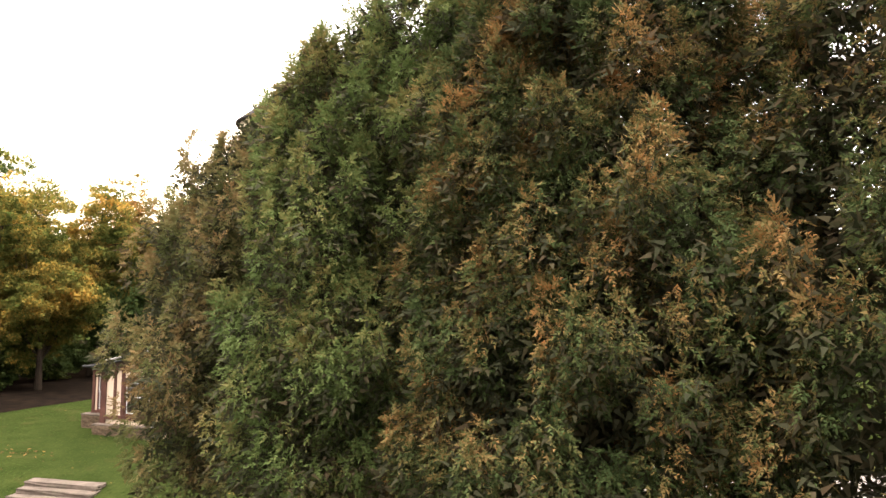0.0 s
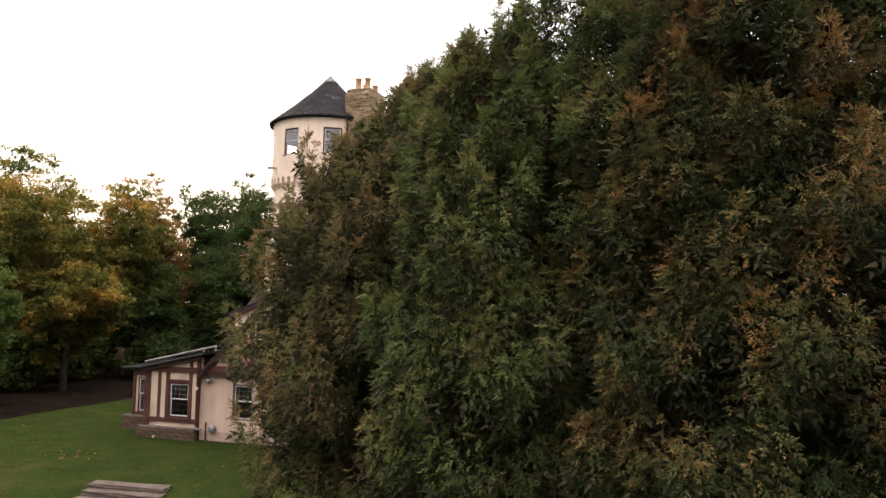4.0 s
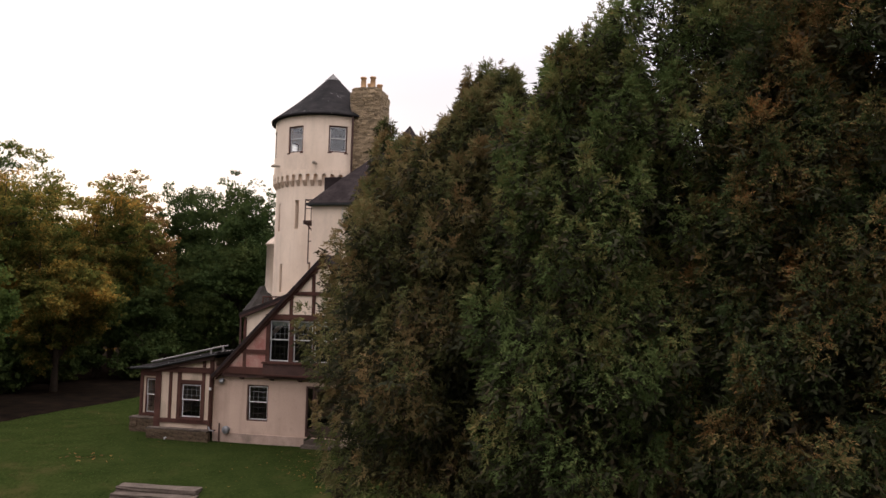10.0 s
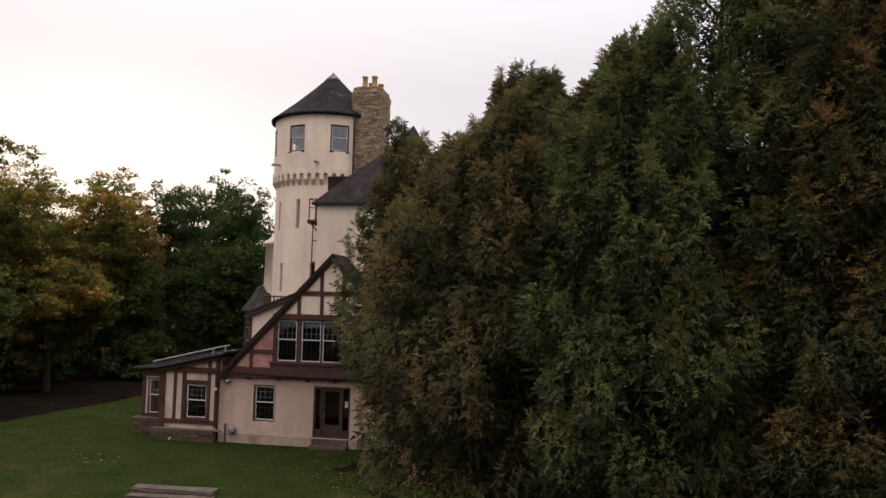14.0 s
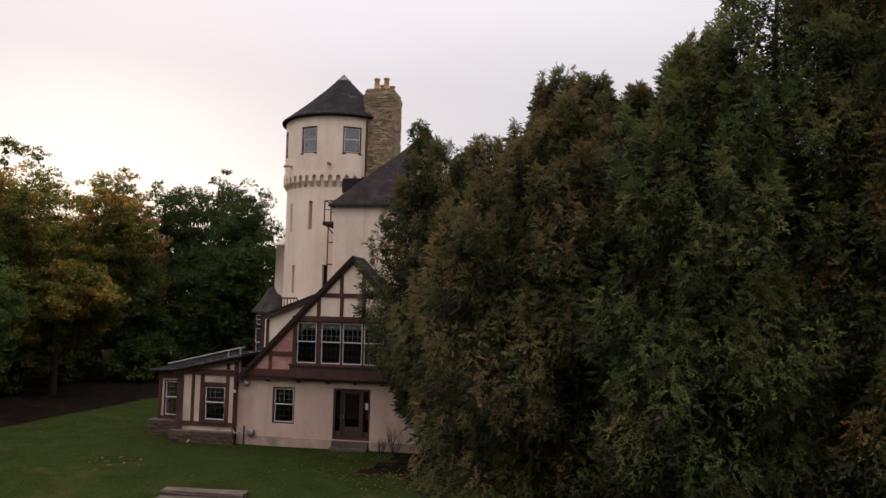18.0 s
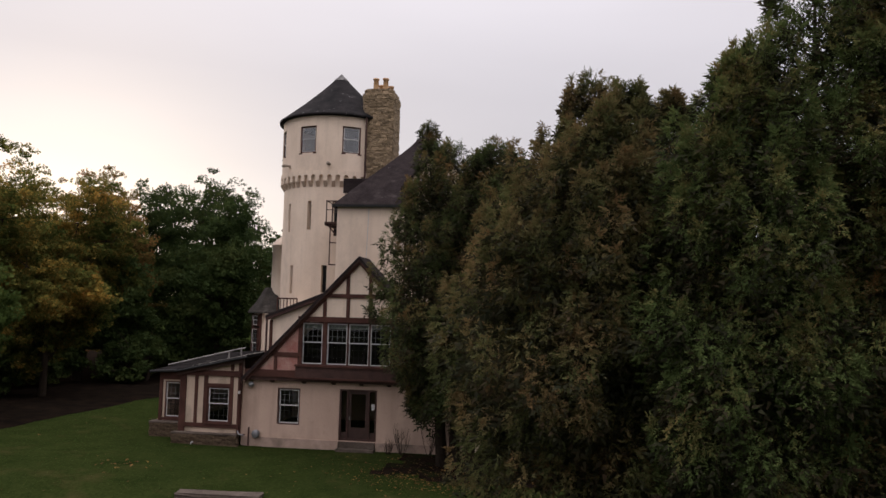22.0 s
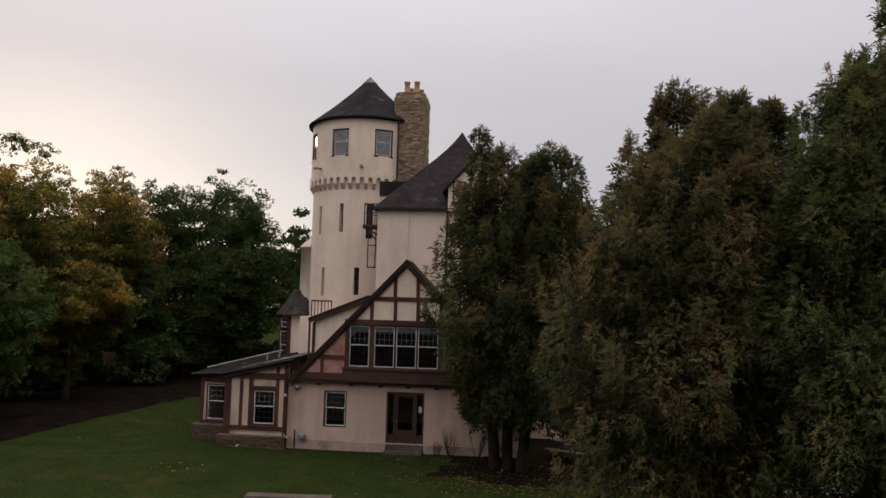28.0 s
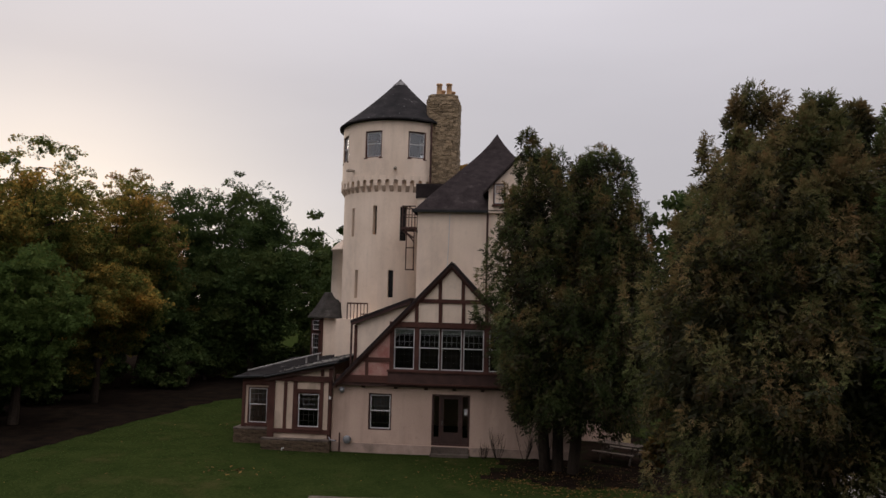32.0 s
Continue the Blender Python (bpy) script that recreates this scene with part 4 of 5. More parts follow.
bm = bmesh.new()
lathe(bm, [(0.76, 9.40), (0.45, 9.72), (0.02, 10.05)], -7.45, 10.9, 20)
part("turret_roof", bm, TURRET, house, "sloping plastered cap", True)
bm = bmesh.new()
lathe(bm, [(1.35, -0.5), (1.35, 5.48)], -7.80, 11.2, 8, 22.5, 382.5)
part("bay_wall", bm, STUCCO, house)
bm = bmesh.new()
lathe(bm, [(1.2, 5.42), (1.62, 5.40), (1.62, 5.48), (1.26, 5.95), (0.96, 6.40), (0.74, 6.82), (0.66, 6.9)], -7.85, 11.1, 8, 22.5, 382.5)
part("bay_roof", bm, GREYSHINGLE, house, "hipped shingle skirt roof")
for q in range(8):
    a = radians(22.5 + 45 * q)
    tube("corner_post", [(-7.80 + 1.37 * math.cos(a), 11.2 + 1.37 * math.sin(a), z) for z in (2.7, 5.4)], 0.075, TIMBER, house)
for q in (-135, 180):
    rr = 1.35 * math.cos(radians(22.5))
    # Flat dark panel on the closed wall, standing for an unlit room.
    bm = bmesh.new()
    box(bm, -0.44, -0.012, 2.7, 0.44, 0.03, 5.34)
    put(part("window_backing", bm, INNER, house, "dark panel painted for an unlit room behind the bay window"), (-7.80 + rr * math.cos(radians(q)), 11.2 + rr * math.sin(radians(q)), 0), q + 90)
    rr += 0.11
    for z, hh in ((2.75, 1.80), (4.66, 0.66)):
        window((-7.80 + rr * math.cos(radians(q)), 11.2 + rr * math.sin(radians(q)), z), 0.88, hh, q + 90, cols=3, rows=2 if hh < 1 else 3, lower_bars=True, sill=False)
bm = bmesh.new()
box(bm, -6.6, 6.2, -0.5, -2.06, 9.0, 5.45)
part("link_wall", bm, STUCCO, house)

# chimney of rubble stone: a core with blunt corners, clad in thin courses of proud stones
RING = [(-2.42, 10.7), (-2.42, 9.08), (-2.26, 8.88), (-1.02, 8.88), (-0.80, 9.12), (-0.80, 10.7)]
bm = bmesh.new()
prism(bm, [(-1.61 + (x + 1.61) * 0.95, 9.79 + (y - 9.79) * 0.95) for x, y in RING], "z", 9.5, 18.05)
chimney = part("chimney", bm, LIMEMORTAR, house, "tall rubble stone chimney with clay pots")
stones = []
for k in range(6):
    bm = bmesh.new()
    box(bm, -0.5, -0.5, -0.5, 0.5, 0.5, 0.5)
    bmesh.ops.bevel(bm, geom=bm.edges[:], offset=0.12, segments=1, affect="EDGES")
    for v in bm.verts:
        v.co += Vector((random.uniform(-0.07, 0.07), random.uniform(-0.07, 0.07), random.uniform(-0.09, 0.09)))
    me = bpy.data.meshes.new("stone")
    bm.to_mesh(me)
    bm.free()
    me.materials.append(STONE)
    stones.append(me)
z, far_stones = 12.1, bmesh.new()
while z < 18.05:
    h = random.uniform(0.06, 0.135)
    inset = 0.93 if z > 17.80 else 1.03 if z > 17.45 else 1.0
    for k, (p, q) in enumerate(zip(RING, RING[1:])):
        p, q = [Vector((-1.61 + (a + 1.61) * inset, 9.79 + (b - 9.79) * inset, 0)) for a, b in (p, q)]
        way, length = (q - p).normalized(), (q - p).length
        turn = math.atan2(way.y, way.x)
        t = random.uniform(-0.10, 0.0)
        while t < length - 0.05:
            w = min(random.uniform(0.16, 0.44), length - t + 0.04)
            at = p + way * (t + w / 2)
            m = Matrix.LocRotScale((at.x, at.y, z + h / 2), Euler((0, 0, turn)), (w - 0.006, 0.15 + random.uniform(0.0, 0.08), h - 0.006))
            mesh = random.choice(stones)
            if k in (2, 3):
                ob = new("stone", mesh)
                ob.parent, ob.matrix_local = chimney, m
            else:
                low = len(far_stones.verts)
                far_stones.from_mesh(mesh)
                far_stones.verts.ensure_lookup_table()
                bmesh.ops.transform(far_stones, matrix=m, verts=far_stones.verts[low:])
            t += w
    z += h
tagged(part("rubble_cladding", far_stones, STONE, chimney, "rubble stones of the chimney's flanks"), kind="stuff")
bm = bmesh.new()
box(bm, -2.30, 9.0, 18.02, -0.90, 10.6, 18.20)
bmesh.ops.bevel(bm, geom=bm.edges[:], offset=0.06, segments=2, affect="EDGES")
part("chimney_cap", bm, MORTAR, chimney)
for x, y, s in ((-1.86, 9.35, 1.0), (-1.30, 9.35, 1.0), (-1.76, 10.25, 0.8), (-1.2, 10.3, 0.7)):
    bm = bmesh.new()
    lathe(bm, [(0.18, 18.1), (0.16, 18.3), (0.14, 18.17 + 0.58 * s), (0.18, 18.19 + 0.58 * s), (0.18, 18.25 + 0.60 * s), (0.11, 18.25 + 0.60 * s), (0.10, 18.2)], x, y, 14)
    part("chimney_pot", bm, CLAY, chimney, "buff clay chimney pot", True)

# half-timbered annex
bm = bmesh.new()
prism(bm, [(-7.80, 0.35), (-7.05, 0.35), (-7.05, 3.10), (-7.80, 2.93)], "y", -0.12, 0.1)
prism(bm, [(-6.60 - 0.02, 0.35), (-5.52, 0.35), (-5.52, 0.80), (-6.62, 0.80)], "y", -0.12, 0.1)
prism(bm, [(-7.05, 0.35), (-6.62, 0.35), (-6.62, 3.18), (-7.05, 3.08)], "y", -0.12, 0.1)
prism(bm, [(-6.62, 2.38), (-5.52, 2.38), (-5.52, 3.42), (-6.62, 3.18)], "y", -0.12, 0.1)
prism(bm, [(-5.52, 0.35), (-5.05, 0.35), (-5.05, 3.52), (-5.52, 3.42)], "y", -0.12, 0.1)
part("annex_wall", bm, AGED, house, "cream plaster between brown timbers, damp stained")
bm = bmesh.new()
wall_x(bm, -9.5, -7.6, 0.2, 2.78, 1.25, 1.5, [(-9.27, -8.33, 0.72, 2.36)])
box(bm, -9.5, 1.5, 0.2, -9.25, 9.5, 2.9)
box(bm, -7.8, 0.1, 0.2, -7.6, 1.25, 2.9)
box(bm, -9.5, 9.3, -0.2, -5.05, 9.5, 3.1)
part("annex_side_wall", bm, AGED, house)
bm = bmesh.new()
box(bm, -9.25, 1.5, 0.2, -5.05, 9.3, 0.3)
part("annex_floor", bm, INNER, house)
window((-6.06, -0.10, 0.84), 1.02, 1.52, casing=TIMBER)
window((-8.80, 1.30, 0.72), 0.94, 1.64, casing=TIMBER, sill=False)
for x0, x1, z0, z1 in ((-7.84, -7.56, 0.35, 2.92), (-7.16, -7.03, 0.78, 2.92), (-6.75, -6.58, 0.78, 2.92), (-5.56, -5.42, 0.78, 2.92), (-5.20, -5.04, 0.35, 3.45), (-5.56, -5.42, 3.08, 3.36)):
    bar(x0, z0, x1, z1, -0.175, -0.06)
bar(-7.84, 0.62, -5.05, 0.80, -0.185, -0.06)
bar(-7.84, 2.82, -5.05, 3.06, -0.19, -0.06)
bar(-6.60, 2.36, -5.53, 2.50, -0.18, -0.06)
beam([(-7.95, 2.96), (-4.95, 3.64), (-4.95, 3.46), (-7.95, 2.80)], -0.30, -0.20, "barge_board", DARKWOOD)
for x in (-9.52, -8.20):
    bar(x, 0.6, x + 0.14, 2.72, 1.18, 1.26)
bar(-9.52, 2.45, -7.8, 2.78, 1.17, 1.27)
bar(-9.38, 0.62, -8.25, 0.74, 1.17, 1.27)
tube("corner_post", [(-7.87, 0.25, 0.5), (-7.87, 0.25, 2.85)], 0.09, TIMBER, house)
bm = bmesh.new()
slab(bm, [(-7.95, -0.35, 3.06), (-4.75, -0.35, 3.78), (-4.75, 6.2, 3.86), (-7.95, 9.6, 3.32)], 0.12)
part("annex_roof", bm, ANNEXROOF, house, "low lean-to roof of dark shingles with debris")
bm = bmesh.new()
slab(bm, [(-9.78, 0.92, 2.86), (-7.955, 0.92, 3.02), (-7.955, 9.6, 3.30), (-9.78, 9.6, 3.18)], 0.12)
part("annex_roof", bm, ANNEXROOF, house)
tube("gutter", [(-9.85, 0.88, 2.80), (-7.98, 0.88, 2.93)], 0.06, GUTTER, house, "dark gutter")
tube("gutter", [(-7.98, -0.42, 2.98), (-4.78, -0.42, 3.70)], 0.045, GUTTER, house)
# stone footing with a worn ledge
footstones = []
for me in stones[:3]:
    footstones.append(me.copy())
    footstones[-1].materials[0] = FOOTING
def footing(x0, y0, x1, y1, z1, seed):
    rnd = random.Random(seed)
    bm = bmesh.new()
    box(bm, x0, y0, -0.5, x1, y1, z1)
    bmesh.ops.subdivide_edges(bm, edges=bm.edges[:], cuts=6, use_grid_fill=True)
    for v in bm.verts:
        v.co += Vector((rnd.uniform(-0.03, 0.03), rnd.uniform(-0.03, 0.03), rnd.uniform(-0.02, 0.02)))
    foot = part("footing", bm, FOOTING, house, "rough stone footing with a weathered ledge")
    z = -0.2
    while z < z1 - 0.05:
        hh = rnd.uniform(0.15, 0.24)
        x = x0 - 0.03
        while x < x1 - 0.1:
            w = min(rnd.uniform(0.28, 0.6), x1 - x + 0.04)
            ob = new("stone", rnd.choice(footstones))
            ob.parent, ob.location, ob.scale = foot, (x + w / 2, y0, z + hh / 2 + rnd.uniform(-0.03, 0.03)), (w + 0.03, rnd.uniform(0.08, 0.17), hh + 0.02)
            x += w
        z += hh
    bm = bmesh.new()
    box(bm, x0 - 0.05, y0 - 0.06, z1 - 0.02, x1 + 0.02, y1, z1 + 0.05)
    bmesh.ops.subdivide_edges(bm, edges=bm.edges[:], cuts=5, use_grid_fill=True)
    for v in bm.verts:
        v.co += Vector((rnd.uniform(-0.02, 0.02), rnd.uniform(-0.02, 0.02), rnd.uniform(-0.012, 0.012)))
    part("ledge", bm, STEPSTONE, foot, "worn pale ledge")
    return foot
footing(-7.95, -0.42, -5.05, -0.125, 0.37, 1)
footing(-9.66, 0.80, -7.85, 1.24, 0.56, 2)
footing(-9.66, 1.25, -9.51, 6.0, 0.56, 3)

# pipes, meter and lamp on the front wall
tube("downpipe", [(-5.10, -0.24, 3.0), (-5.10, -0.24, 0.48), (-4.95, -0.30, 0.40), (-4.75, -0.30, 0.42)], 0.035, TIMBER, house, "painted downpipe with a white joint")
tube("pipe_joint", [(-5.10, -0.25, 2.12), (-5.10, -0.25, 2.24)], 0.05, WHITE, house)
tube("pipe_elbow", [(-5.10, -0.27, 0.55), (-5.0, -0.32, 0.42), (-4.78, -0.32, 0.40)], 0.028, GREY, house, "grey elbow")
tube("meter_pipe", [(-4.66, -0.12, -0.3), (-4.66, -0.12, 0.72)], 0.035, DARKWOOD, house)
bm = bmesh.new()
lathe(bm, [(0.01, -0.09), (0.15, -0.09), (0.17, -0.05), (0.17, 0.05), (0.15, 0.09), (0.01, 0.09)], 0, 0, 16)
ob = part("gas_meter", bm, GREY, house, "grey round gas meter", True)
ob.location, ob.rotation_euler = (-4.33, -0.14, 0.45), (radians(90), 0, 0)
bm = bmesh.new()
lathe(bm, [(0.01, 0.06), (0.10, 0.06), (0.12, 0.0), (0.10, -0.10), (0.05, -0.14), (0.01, -0.14)], 0, 0, 12)
ob = part("wall_lamp", bm, GREY, house, "small floodlight under the jetty", True)
ob.location, ob.rotation_euler = (-4.62, -0.16, 2.55), (radians(35), 0, 0)
tube("standpipe", [(-7.05, -0.50, -0.2), (-7.05, -0.50, 0.02), (-6.95, -0.55, 0.05)], 0.025, WHITE, house, "short white vent pipe")

# iron landing and ladder between tower and block
escape = tagged(new("fire_escape"), "brown iron landing with braces beside the tower")
escape.parent = house
for y in (4.3, 5.3):
    for name, pts, r in (("rail", [(-2.95, y, 11.12), (-2.3, y, 11.12)], 0.03), ("rail", [(-2.95, y, 10.68), (-2.3, y, 10.68)], 0.022), ("post", [(-2.94, y, 10.05), (-2.94, y, 11.15)], 0.032), ("post", [(-2.62, y, 10.05), (-2.62, y, 11.15)], 0.022), ("post", [(-2.32, y, 10.05), (-2.32, y, 11.15)], 0.025)):
        tube(name, pts, r, DARKWOOD, escape)
for x in (-2.94, -2.62):
    tube("rail", [(x, 4.3, 11.12), (x, 5.3, 11.12)], 0.025, DARKWOOD, escape)
for name, pts, r in (("brace", [(-2.92, 4.3, 10.0), (-2.34, 4.3, 9.35)], 0.035), ("ladder_stile", [(-2.72, 4.3, 7.95), (-2.72, 4.3, 10.0)], 0.03), ("ladder_stile", [(-2.34, 4.3, 7.95), (-2.34, 4.3, 10.0)], 0.03), ("ladder_rung", [(-2.74, 4.3, 9.05), (-2.3, 4.3, 9.05)], 0.028), ("ladder_rung", [(-2.74, 4.3, 7.97), (-2.3, 4.3, 7.97)], 0.034)):
    tube(name, pts, r, DARKWOOD, escape)
bm = bmesh.new()
for k in range(6):
    box(bm, -3.0, 4.22 + 0.24 * k, 9.98, -2.25, 4.40 + 0.24 * k, 10.08)
box(bm, -3.0, 4.24, 9.90, -2.94, 8.2, 9.979)
box(bm, -2.34, 4.24, 9.90, -2.25, 8.2, 9.979)
part("platform", bm, DARKWOOD, escape)
# wooden rail by the tower's foot
railing = tagged(new("balcony_rail"), "red-brown wooden rail on the lower roof")
railing.parent = house
tube("rail_bar", [(-6.08, 6.4, 6.27), (-4.98, 6.4, 6.27)], 0.04, TIMBER, railing)
tube("rail_bar", [(-5.36, 6.4, 5.72), (-4.98, 6.4, 5.72)], 0.03, TIMBER, railing)
for k in range(7):
    tube("baluster", [(-6.06 + 0.178 * k, 6.4, 5.2), (-6.06 + 0.178 * k, 6.4, 6.27)], 0.032 if k % 3 == 0 else 0.022, TIMBER, railing)
# litter caught on the annex roof
rng = np.random.default_rng(8)
n = 420
q, r = rng.uniform(0, 1, n) ** 0.7, rng.uniform(0, 1, n)
px, py = -7.9 + 3.0 * q, 0.2 + 5.4 * r
debris = scatter("roof_litter", LEAF, np.stack([px, py, 3.075 + 0.72 * (px + 7.95) / 3.2 + 0.012 * (py + 0.35)], 1), rng.normal(0, 1, (n, 3)) * np.array([1, 1, 0.05]), rng.uniform(0.05, 0.16, n), rng, ROOFLITTER, None, 4.0)
tagged(debris, "pale dry leaves and twigs on the lean-to roof", "leaves", kind="stuff")
# ladder left lying on the annex roof
ladder = thing("ladder", "weathered wooden ladder lying on the annex roof", "ladder")
LADDER_FOOT, LADDER_RUN = Vector((-9.70, 2.20, 3.00)), Vector((2.93, 1.60, 0.78))
for dy in (0.0, 0.42):
    tube("stile", [LADDER_FOOT + Vector((0, dy, 0)), LADDER_FOOT + LADDER_RUN + Vector((0, dy, 0))], 0.036, PALEWOOD, ladder)
for k in range(11):
    p = LADDER_FOOT + LADDER_RUN * ((k + 0.5) / 11)
    tube("rung", [p, p + Vector((0, 0.42, 0))], 0.026, PALEWOOD, ladder)
for t in (0.82, 0.99):
    p = LADDER_FOOT + LADDER_RUN * t
    tube("foot", [p, p - Vector((0, 0, 0.32))], 0.042, PALEWOOD, ladder)

# garden steps set into the bank
steps = thing("garden_steps", "worn stone steps leading down the lawn bank", "steps", (-2.35, -7.72, 0.0))
steps.rotation_euler = (0, 0, radians(5))
for k in range(6):
    bm = bmesh.new()
    w = 1.36 + 0.02 * (k % 2)
    box(bm, -w, -0.50, -0.16, w, 0.0, 0.0)
    bmesh.ops.subdivide_edges(bm, edges=bm.edges[:], cuts=3, use_grid_fill=True)
    rnd = random.Random(40 + k)
    for v in bm.verts:
        v.co += Vector((rnd.uniform(-0.03, 0.03), rnd.uniform(-0.02, 0.02), rnd.uniform(-0.012, 0.012)))
    ob = part("step", bm, STEPSTONE, steps)
    ob.location = (0.05 * (k % 2), -0.40 * k, 0.0 - 0.148 * k)

# picnic table by the tree
table = thing("picnic_table", "weathered wooden picnic table under the arborvitae", "picnic table", (7.15, 0.35, -0.06))
table.rotation_euler = (0, 0, radians(-32))
for k in range(5):
    bm = bmesh.new()
    box(bm, -0.9, -0.37 + 0.15 * k, 0.71, 0.9, -0.23 + 0.15 * k, 0.75)
    part("top_plank", bm, WEATHERED, table)
for s in (-1, 1):
    bm = bmesh.new()
    box(bm, -0.9, s * 0.72 - 0.13, 0.42, 0.9, s * 0.72 + 0.13, 0.46)
    part("bench_plank", bm, WEATHERED, table)
    for x in (-0.65, 0.65):
        tube("leg", [(x, s * 0.22, 0.71), (x, s * 0.6, -0.02)], 0.04, WEATHERED, table, n=4)
for x in (-0.65, 0.65):
    bm = bmesh.new()
    box(bm, x - 0.03, -0.8, 0.34, x + 0.03, 0.8, 0.42)
    part("cross_beam", bm, WEATHERED, table)

# bare shrubs against the wall
for x, y, s in ((2.1, -0.45, 1.0), (3.2, -0.5, 1.2), (4.0, -0.45, 0.9), (1.5, -0.4, 0.6)):
    rnd = random.Random(int(x * 10))
    shrub = thing("bare_shrub", "leafless brown twiggy shrub against the wall", "shrub", (x, y, -0.08), "bare shrubs")
    for k in range(9):
        bm = bmesh.new()
        a, l = rnd.uniform(0, 6.28), s * rnd.uniform(0.7, 1.3)
        tip = (0.35 * l * math.cos(a), 0.22 * l * math.sin(a), l)
        limb(bm, (0.05 * math.cos(a), 0.05 * math.sin(a), 0), tip, 0.014, 0.005, 5, Vector((0.06 * math.cos(a), 0.06 * math.sin(a), 0)))
        for j in range(3):
            t = rnd.uniform(0.35, 0.8)
            limb(bm, (tip[0] * t, tip[1] * t, l * t), (tip[0] * t + rnd.uniform(-0.2, 0.2), tip[1] * t + rnd.uniform(-0.1, 0.1), l * t + 0.3 * s), 0.007, 0.003, 4)
        part("stem", bm, BARK, shrub)
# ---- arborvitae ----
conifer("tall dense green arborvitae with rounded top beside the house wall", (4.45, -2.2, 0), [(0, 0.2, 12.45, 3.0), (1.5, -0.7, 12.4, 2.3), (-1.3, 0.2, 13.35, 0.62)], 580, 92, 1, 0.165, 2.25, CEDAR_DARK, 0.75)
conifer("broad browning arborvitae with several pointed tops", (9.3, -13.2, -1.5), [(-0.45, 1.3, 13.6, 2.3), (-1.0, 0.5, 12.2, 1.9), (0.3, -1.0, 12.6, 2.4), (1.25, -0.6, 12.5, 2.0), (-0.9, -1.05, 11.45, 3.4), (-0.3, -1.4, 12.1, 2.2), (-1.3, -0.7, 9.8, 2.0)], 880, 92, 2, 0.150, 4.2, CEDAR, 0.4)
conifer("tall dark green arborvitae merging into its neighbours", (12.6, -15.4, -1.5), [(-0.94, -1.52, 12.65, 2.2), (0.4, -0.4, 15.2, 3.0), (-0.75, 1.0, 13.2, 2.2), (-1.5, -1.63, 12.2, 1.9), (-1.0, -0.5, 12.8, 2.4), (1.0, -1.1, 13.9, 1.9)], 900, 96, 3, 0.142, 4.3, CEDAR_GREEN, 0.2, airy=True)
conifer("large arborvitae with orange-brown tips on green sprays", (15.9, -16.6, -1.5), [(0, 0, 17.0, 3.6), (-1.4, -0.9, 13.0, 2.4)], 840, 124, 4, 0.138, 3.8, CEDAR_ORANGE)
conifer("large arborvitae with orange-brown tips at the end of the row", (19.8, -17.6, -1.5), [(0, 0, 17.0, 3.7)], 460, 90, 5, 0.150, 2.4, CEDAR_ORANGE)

# ---- wood ----
EDGE_TREES = [
    (-21.5, 2.5, 9.0, 3.8, FRESH, 0.10), (-28, 11.5, 16.4, 6.0, YELLOW, 0.20), (-22.5, 11, 8.4, 4.0, YELLOW, 0.12), (-26, 19.5, 15.1, 5, YELLOW, 0.20),
    (-32.5, 30, 18.3, 5.8, RUST, 0.08), (-28, 26, 16.0, 4.8, RUST, 0.05), (-24.5, 35, 18.8, 7.0, GREEN, 0.02), (-19, 27.5, 14.4, 5.8, GREEN, 0.02),
    (-40, 22, 18, 7, GREEN, 0.02), (-35, 10, 18.0, 6, YELLOW, 0.20), (-27, -4, 15.4, 5, YELLOW, 0.20), (-24.5, 21, 9.5, 3.8, GREEN, 0.15),
    (-32, 20, 15.9, 5.5, YELLOW, 0.20), (-13, 33, 10.5, 4.5, GREEN, 0.0)]
BACK_TREES = [
    (-30, 37, 18.2, 6.0, GREEN, 0.02), (-13.5, 43, 16, 5.8, GREEN, 0.02), (-20, 50, 17, 6.5, GREEN, 0.02), (-6, 54, 18, 6.5, GREEN, 0.02),
    (4.5, 34, 19.5, 4.5, RUST, 0.1), (-1.4, 25, 17.3, 1.5, RUST, 0.5), (15, 30, 16.4, 5.5, GREEN, 0.02), (10.5, 31, 15.5, 4.5, GREEN, 0.02),
    (22, 36, 18, 6, GREEN, 0.02), (33, 30, 18, 6, GREEN, 0.02), (30, 10, 14, 6, GREEN, 0.02), (42, -4, 16, 7, GREEN, 0.02)]
SORT = {"fresh_green_leaves": "low spreading tree with fresh green leaves at the lawn's edge", "yellowing_leaves": "tall broad-leaved tree turning yellow at the lawn's edge", "rusty_leaves": "airy tree with rust-red autumn leaves in the wood", "green_leaves": "dense dark green tree in the wood"}
for i, (x, y, h, r, mat, low) in enumerate(EDGE_TREES + BACK_TREES):
    near = y < 38 and x < -9
    dense = (560, 50) if mat is GREEN and near else (420, 40) if mat is RUST else (540, 50) if near else (160, 36)
    broadleaf(SORT[mat.name], (x, y, -0.05), h, r, *dense, 20 + i, mat, (0.225 if mat is GREEN else 0.18) if near else 0.5, low)
# unseen trees added behind the viewpoint to block low sky light
for i in range(13):
    rnd = random.Random(300 + i)
    broadleaf("dense dark green tree in the wood", (-75 + 13 * i + rnd.uniform(-3, 3), -64 - 6 * rnd.random() + 0.1 * abs(i - 6) ** 2, -1.6), rnd.uniform(16, 20), rnd.uniform(7.5, 9), 120, 30, 400 + i, GREEN, 1.1, 0.0)
rnd = random.Random(7)
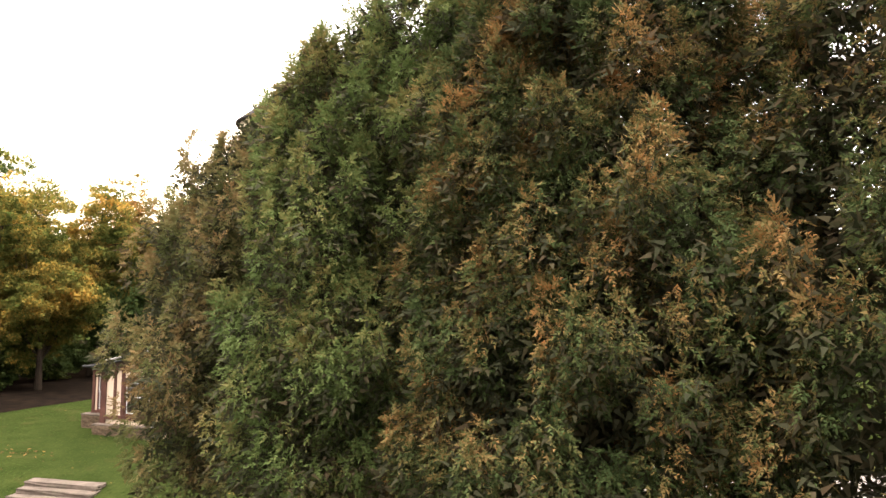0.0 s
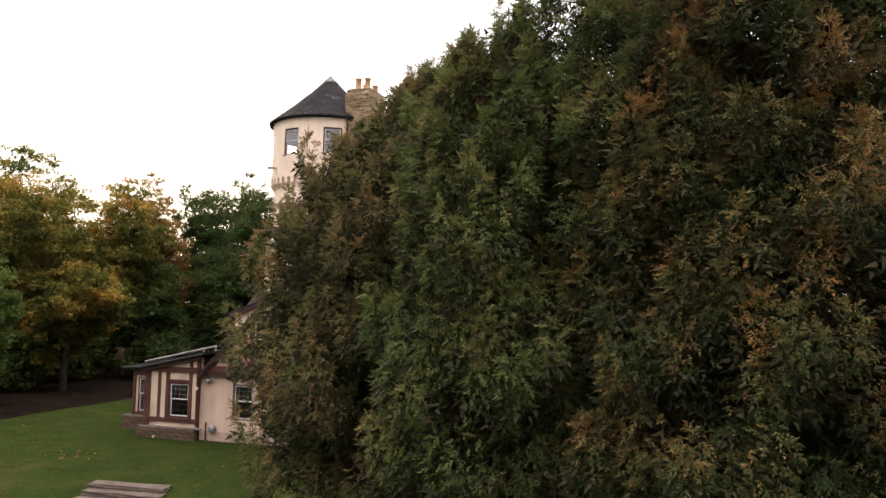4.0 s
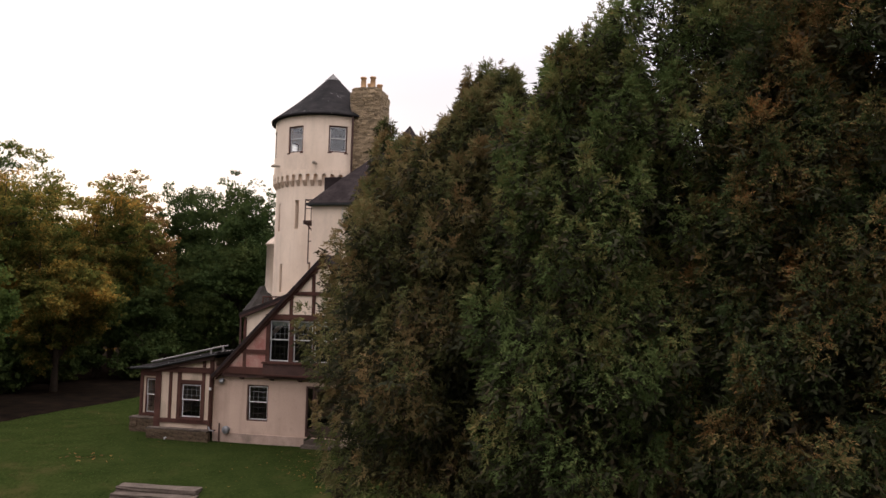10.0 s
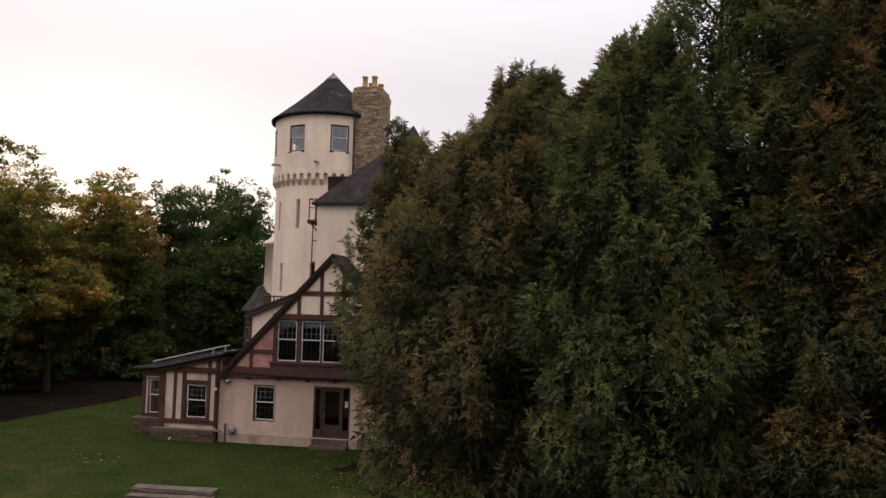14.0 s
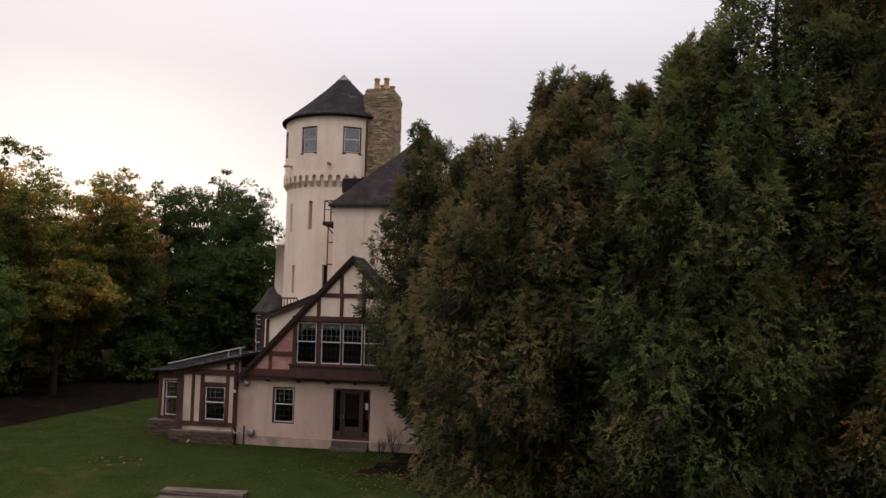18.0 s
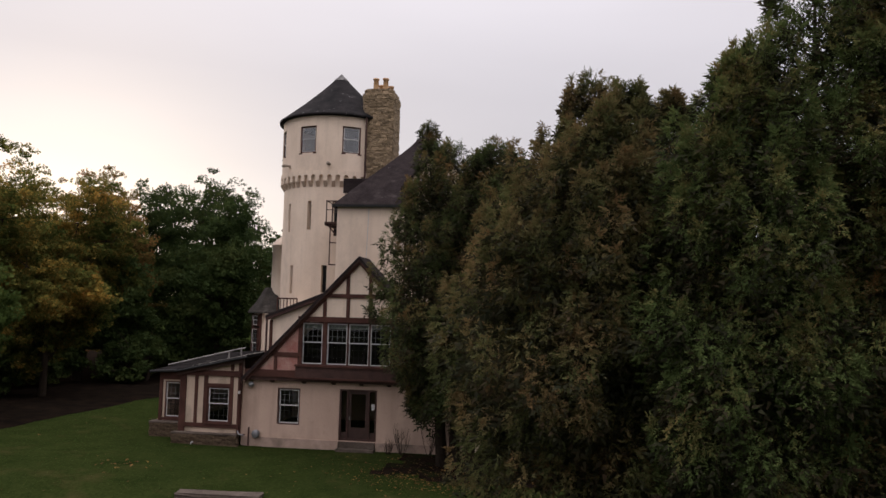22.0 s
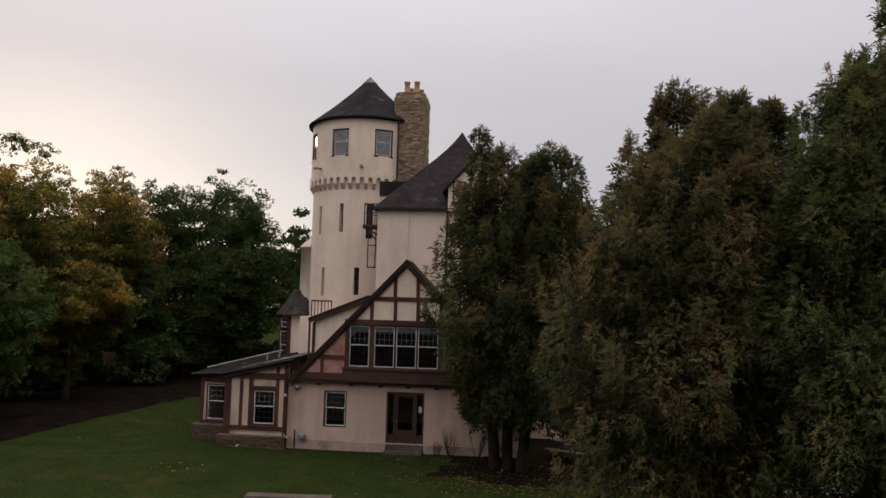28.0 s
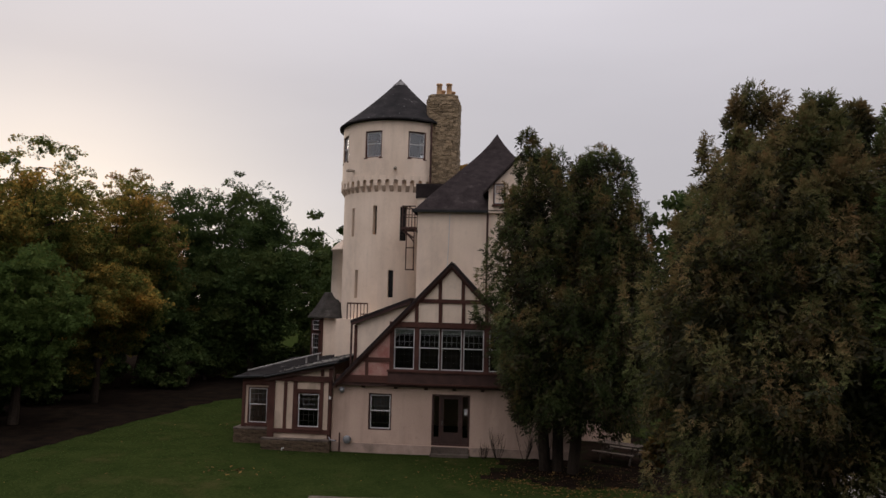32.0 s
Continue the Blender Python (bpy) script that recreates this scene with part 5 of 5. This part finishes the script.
for i in range(36):
    y = -8 + 1.6 * i
    x = -24.5 - 6.0 * rnd.random() + (max(0, y - 13) * 0.50)
    ob = broadleaf("dark leafy undergrowth shrub beneath the wood", (x, y, -0.05), rnd.uniform(2.2, 4.8), rnd.uniform(1.8, 2.8), 80, 40, 60 + i, GREEN, 0.24, 0.0)
    ob.name = "undergrowth_shrub"
    tagged(ob, category="shrub", group="undergrowth")

bush = broadleaf("low orange-brown shrub beside the picnic table", (8.7, -1.0, -0.06), 1.7, 0.85, 26, 60, 91, RUST, 0.13, 0.0)
bush.name = "shrub"
tagged(bush, category="shrub", group="")

# ---- forest floor, drive, litter and grass ----
def lawn_z(x, y):
    """The height of the lawn's own faces at x, y."""
    i = min(max(bisect(xs, x) - 1, 0), len(xs) - 2)
    j = min(max(bisect(xs, y) - 1, 0), len(xs) - 2)
    u, v = (x - xs[i]) / (xs[i + 1] - xs[i]), (y - xs[j]) / (xs[j + 1] - xs[j])
    z = [[ground_z(xs[i + a], xs[j + b]) for a in (0, 1)] for b in (0, 1)]
    return (z[0][0] * (1 - u) + z[0][1] * u) * (1 - v) + (z[1][0] * (1 - u) + z[1][1] * u) * v


def bisect(values, x):
    return sum(1 for v in values if v <= x)


def inside(pts, x, y):
    hit = False
    for (x0, y0), (x1, y1) in zip(pts, pts[1:] + pts[:1]):
        if (y0 > y) != (y1 > y) and x < (x1 - x0) * (y - y0) / (y1 - y0) + x0:
            hit = not hit
    return hit


def sheet(name, pts, mat, label, lift, cell=0.3125):
    """A thin patch that follows the lawn, cut from small cells with a ragged outline."""
    bm = bmesh.new()
    x0, x1 = min(p[0] for p in pts), max(p[0] for p in pts)
    y0, y1 = min(p[1] for p in pts), max(p[1] for p in pts)
    at = {}

    def corner(i, j):
        if (i, j) not in at:
            x, y = i * cell, j * cell
            x, y = x + 0.3 * cell * noise.noise(Vector((x * 1.7, y * 1.7, 1))), y + 0.3 * cell * noise.noise(Vector((x * 1.7, y * 1.7, 5)))
            at[i, j] = bm.verts.new((x, y, lawn_z(x, y) + lift))
        return at[i, j]
    for i in range(int(x0 / cell) - 2, int(x1 / cell) + 2):
        for j in range(int(y0 / cell) - 2, int(y1 / cell) + 2):
            x, y = (i + 0.5) * cell, (j + 0.5) * cell
            if inside(pts, x + 0.9 * noise.noise(Vector((x * 0.8, y * 0.8, 3))), y + 0.9 * noise.noise(Vector((x * 0.8, y * 0.8, 8)))):
                bm.faces.new((corner(i, j), corner(i + 1, j), corner(i + 1, j + 1), corner(i, j + 1)))
    return tagged(part(name, bm, mat, None, label, True), category="ground", kind="structure")


EDGE = [(-17.2, -25), (-17.0, -8), (-16.7, 4), (-16.2, 14), (-9.6, 26.5), (-4.5, 41)]
bm = bmesh.new()
rim = []
for (xa, ya), (xb, yb) in zip(EDGE, EDGE[1:]):
    for k in range(40):
        x, y = xa + (xb - xa) * k / 40, ya + (yb - ya) * k / 40
        rim.append((x + 0.35 * noise.noise(Vector((x, y * 0.5, 2))) + 0.15 * noise.noise(Vector((x * 3, y * 2, 2))), y))
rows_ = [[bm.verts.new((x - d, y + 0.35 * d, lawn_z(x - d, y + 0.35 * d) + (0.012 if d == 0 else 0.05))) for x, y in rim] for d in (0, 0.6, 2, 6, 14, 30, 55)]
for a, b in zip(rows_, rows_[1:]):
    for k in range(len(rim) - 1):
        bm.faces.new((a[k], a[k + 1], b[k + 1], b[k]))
# The sheet's colour also paints the wood's shade on the ground.
tagged(part("forest_floor", bm, SHADED_MULCH, None, "leaf mould under the wood, darkened for the shade of the trees", True), category="ground", kind="structure")
# Brown litter; its back part paints the shadow on the lawn by the wall.
sheet("mulch", [(1.6, -3.6), (4.5, -4.8), (8.6, -4.2), (11.5, -1.0), (12, 7), (5.4, 7), (5.0, 0.6), (4.4, -0.2), (2.4, -0.4)], SHADED_LEAFBED, "brown litter under the arborvitae, painted dark over the shaded lawn behind", 0.025)
sheet("mulch", [(6.6, -16.5), (7.5, -9), (9.5, -5), (15, -4), (24, -8), (24, -21), (14, -20), (9, -18.5)], SHADED_MULCH, "litter beneath the row of arborvitae, darkened for the shade there", 0.03)
sheet("drive", [(14, -6), (24, -9), (30, 2), (14, 4)], GRAVEL, "pale gravel drive behind the trees", 0.04)


def sprinkle(name, template, n, area, size, mat, label, seed, flat=3.0, up=0.0, lift=0.02):
    rng = np.random.default_rng(seed)
    draw = rng.normal if len(area) > 4 else rng.uniform
    x, y = draw(area[0], area[1], n), draw(area[2], area[3], n)
    keep = ~((x > -10) & (x < 8.4) & (y > -0.6)) & (x > -17 - 2.2 * rng.uniform(0, 1, n) ** 2)
    x, y = x[keep], y[keep]
    z = np.array([ground_z(a, b) for a, b in zip(x, y)]) + lift
    w = rng.normal(0, 1, (len(x), 3)) * np.array([1, 1, 0.15]) + np.array([0, 0, up])
    ob = scatter(name, template, np.stack([x, y, z], 1), w, size * rng.uniform(0.6, 1.3, len(x)), rng, mat, None, flat)
    return tagged(ob, label, "leaves" if up == 0 else "grass", kind="stuff")


TUFT = (np.array([(0, -0.3, 0), (0, 0.3, 0), (1, -0.25, 0.1), (0.1, -0.5, 0), (0.1, 0.1, 0), (0.8, 0.4, -0.2)]), np.array([(0, 1, 2), (3, 4, 5)]))
sprinkle("lawn_tufts", TUFT, 26000, (-19.5, 9, -12, 16), 0.036, BLADE, "short mown grass tufts", 1, 0.2, 0.7, 0.0)
sprinkle("fallen_leaves", LEAF, 130, (-17, 9, -12, 12), 0.075, LITTER, "scattered fallen leaves on the lawn", 2)
sprinkle("fallen_leaves", LEAF, 2200, (5.4, 2.3, -3.4, 1.4, 0), 0.075, LITTER, "brown fallen leaves under the arborvitae", 3)
sprinkle("fallen_leaves", LEAF, 24, (-7.5, 0.6, -4.6, 0.35, 0), 0.11, LITTER, "small drift of dry leaves on the lawn", 4)
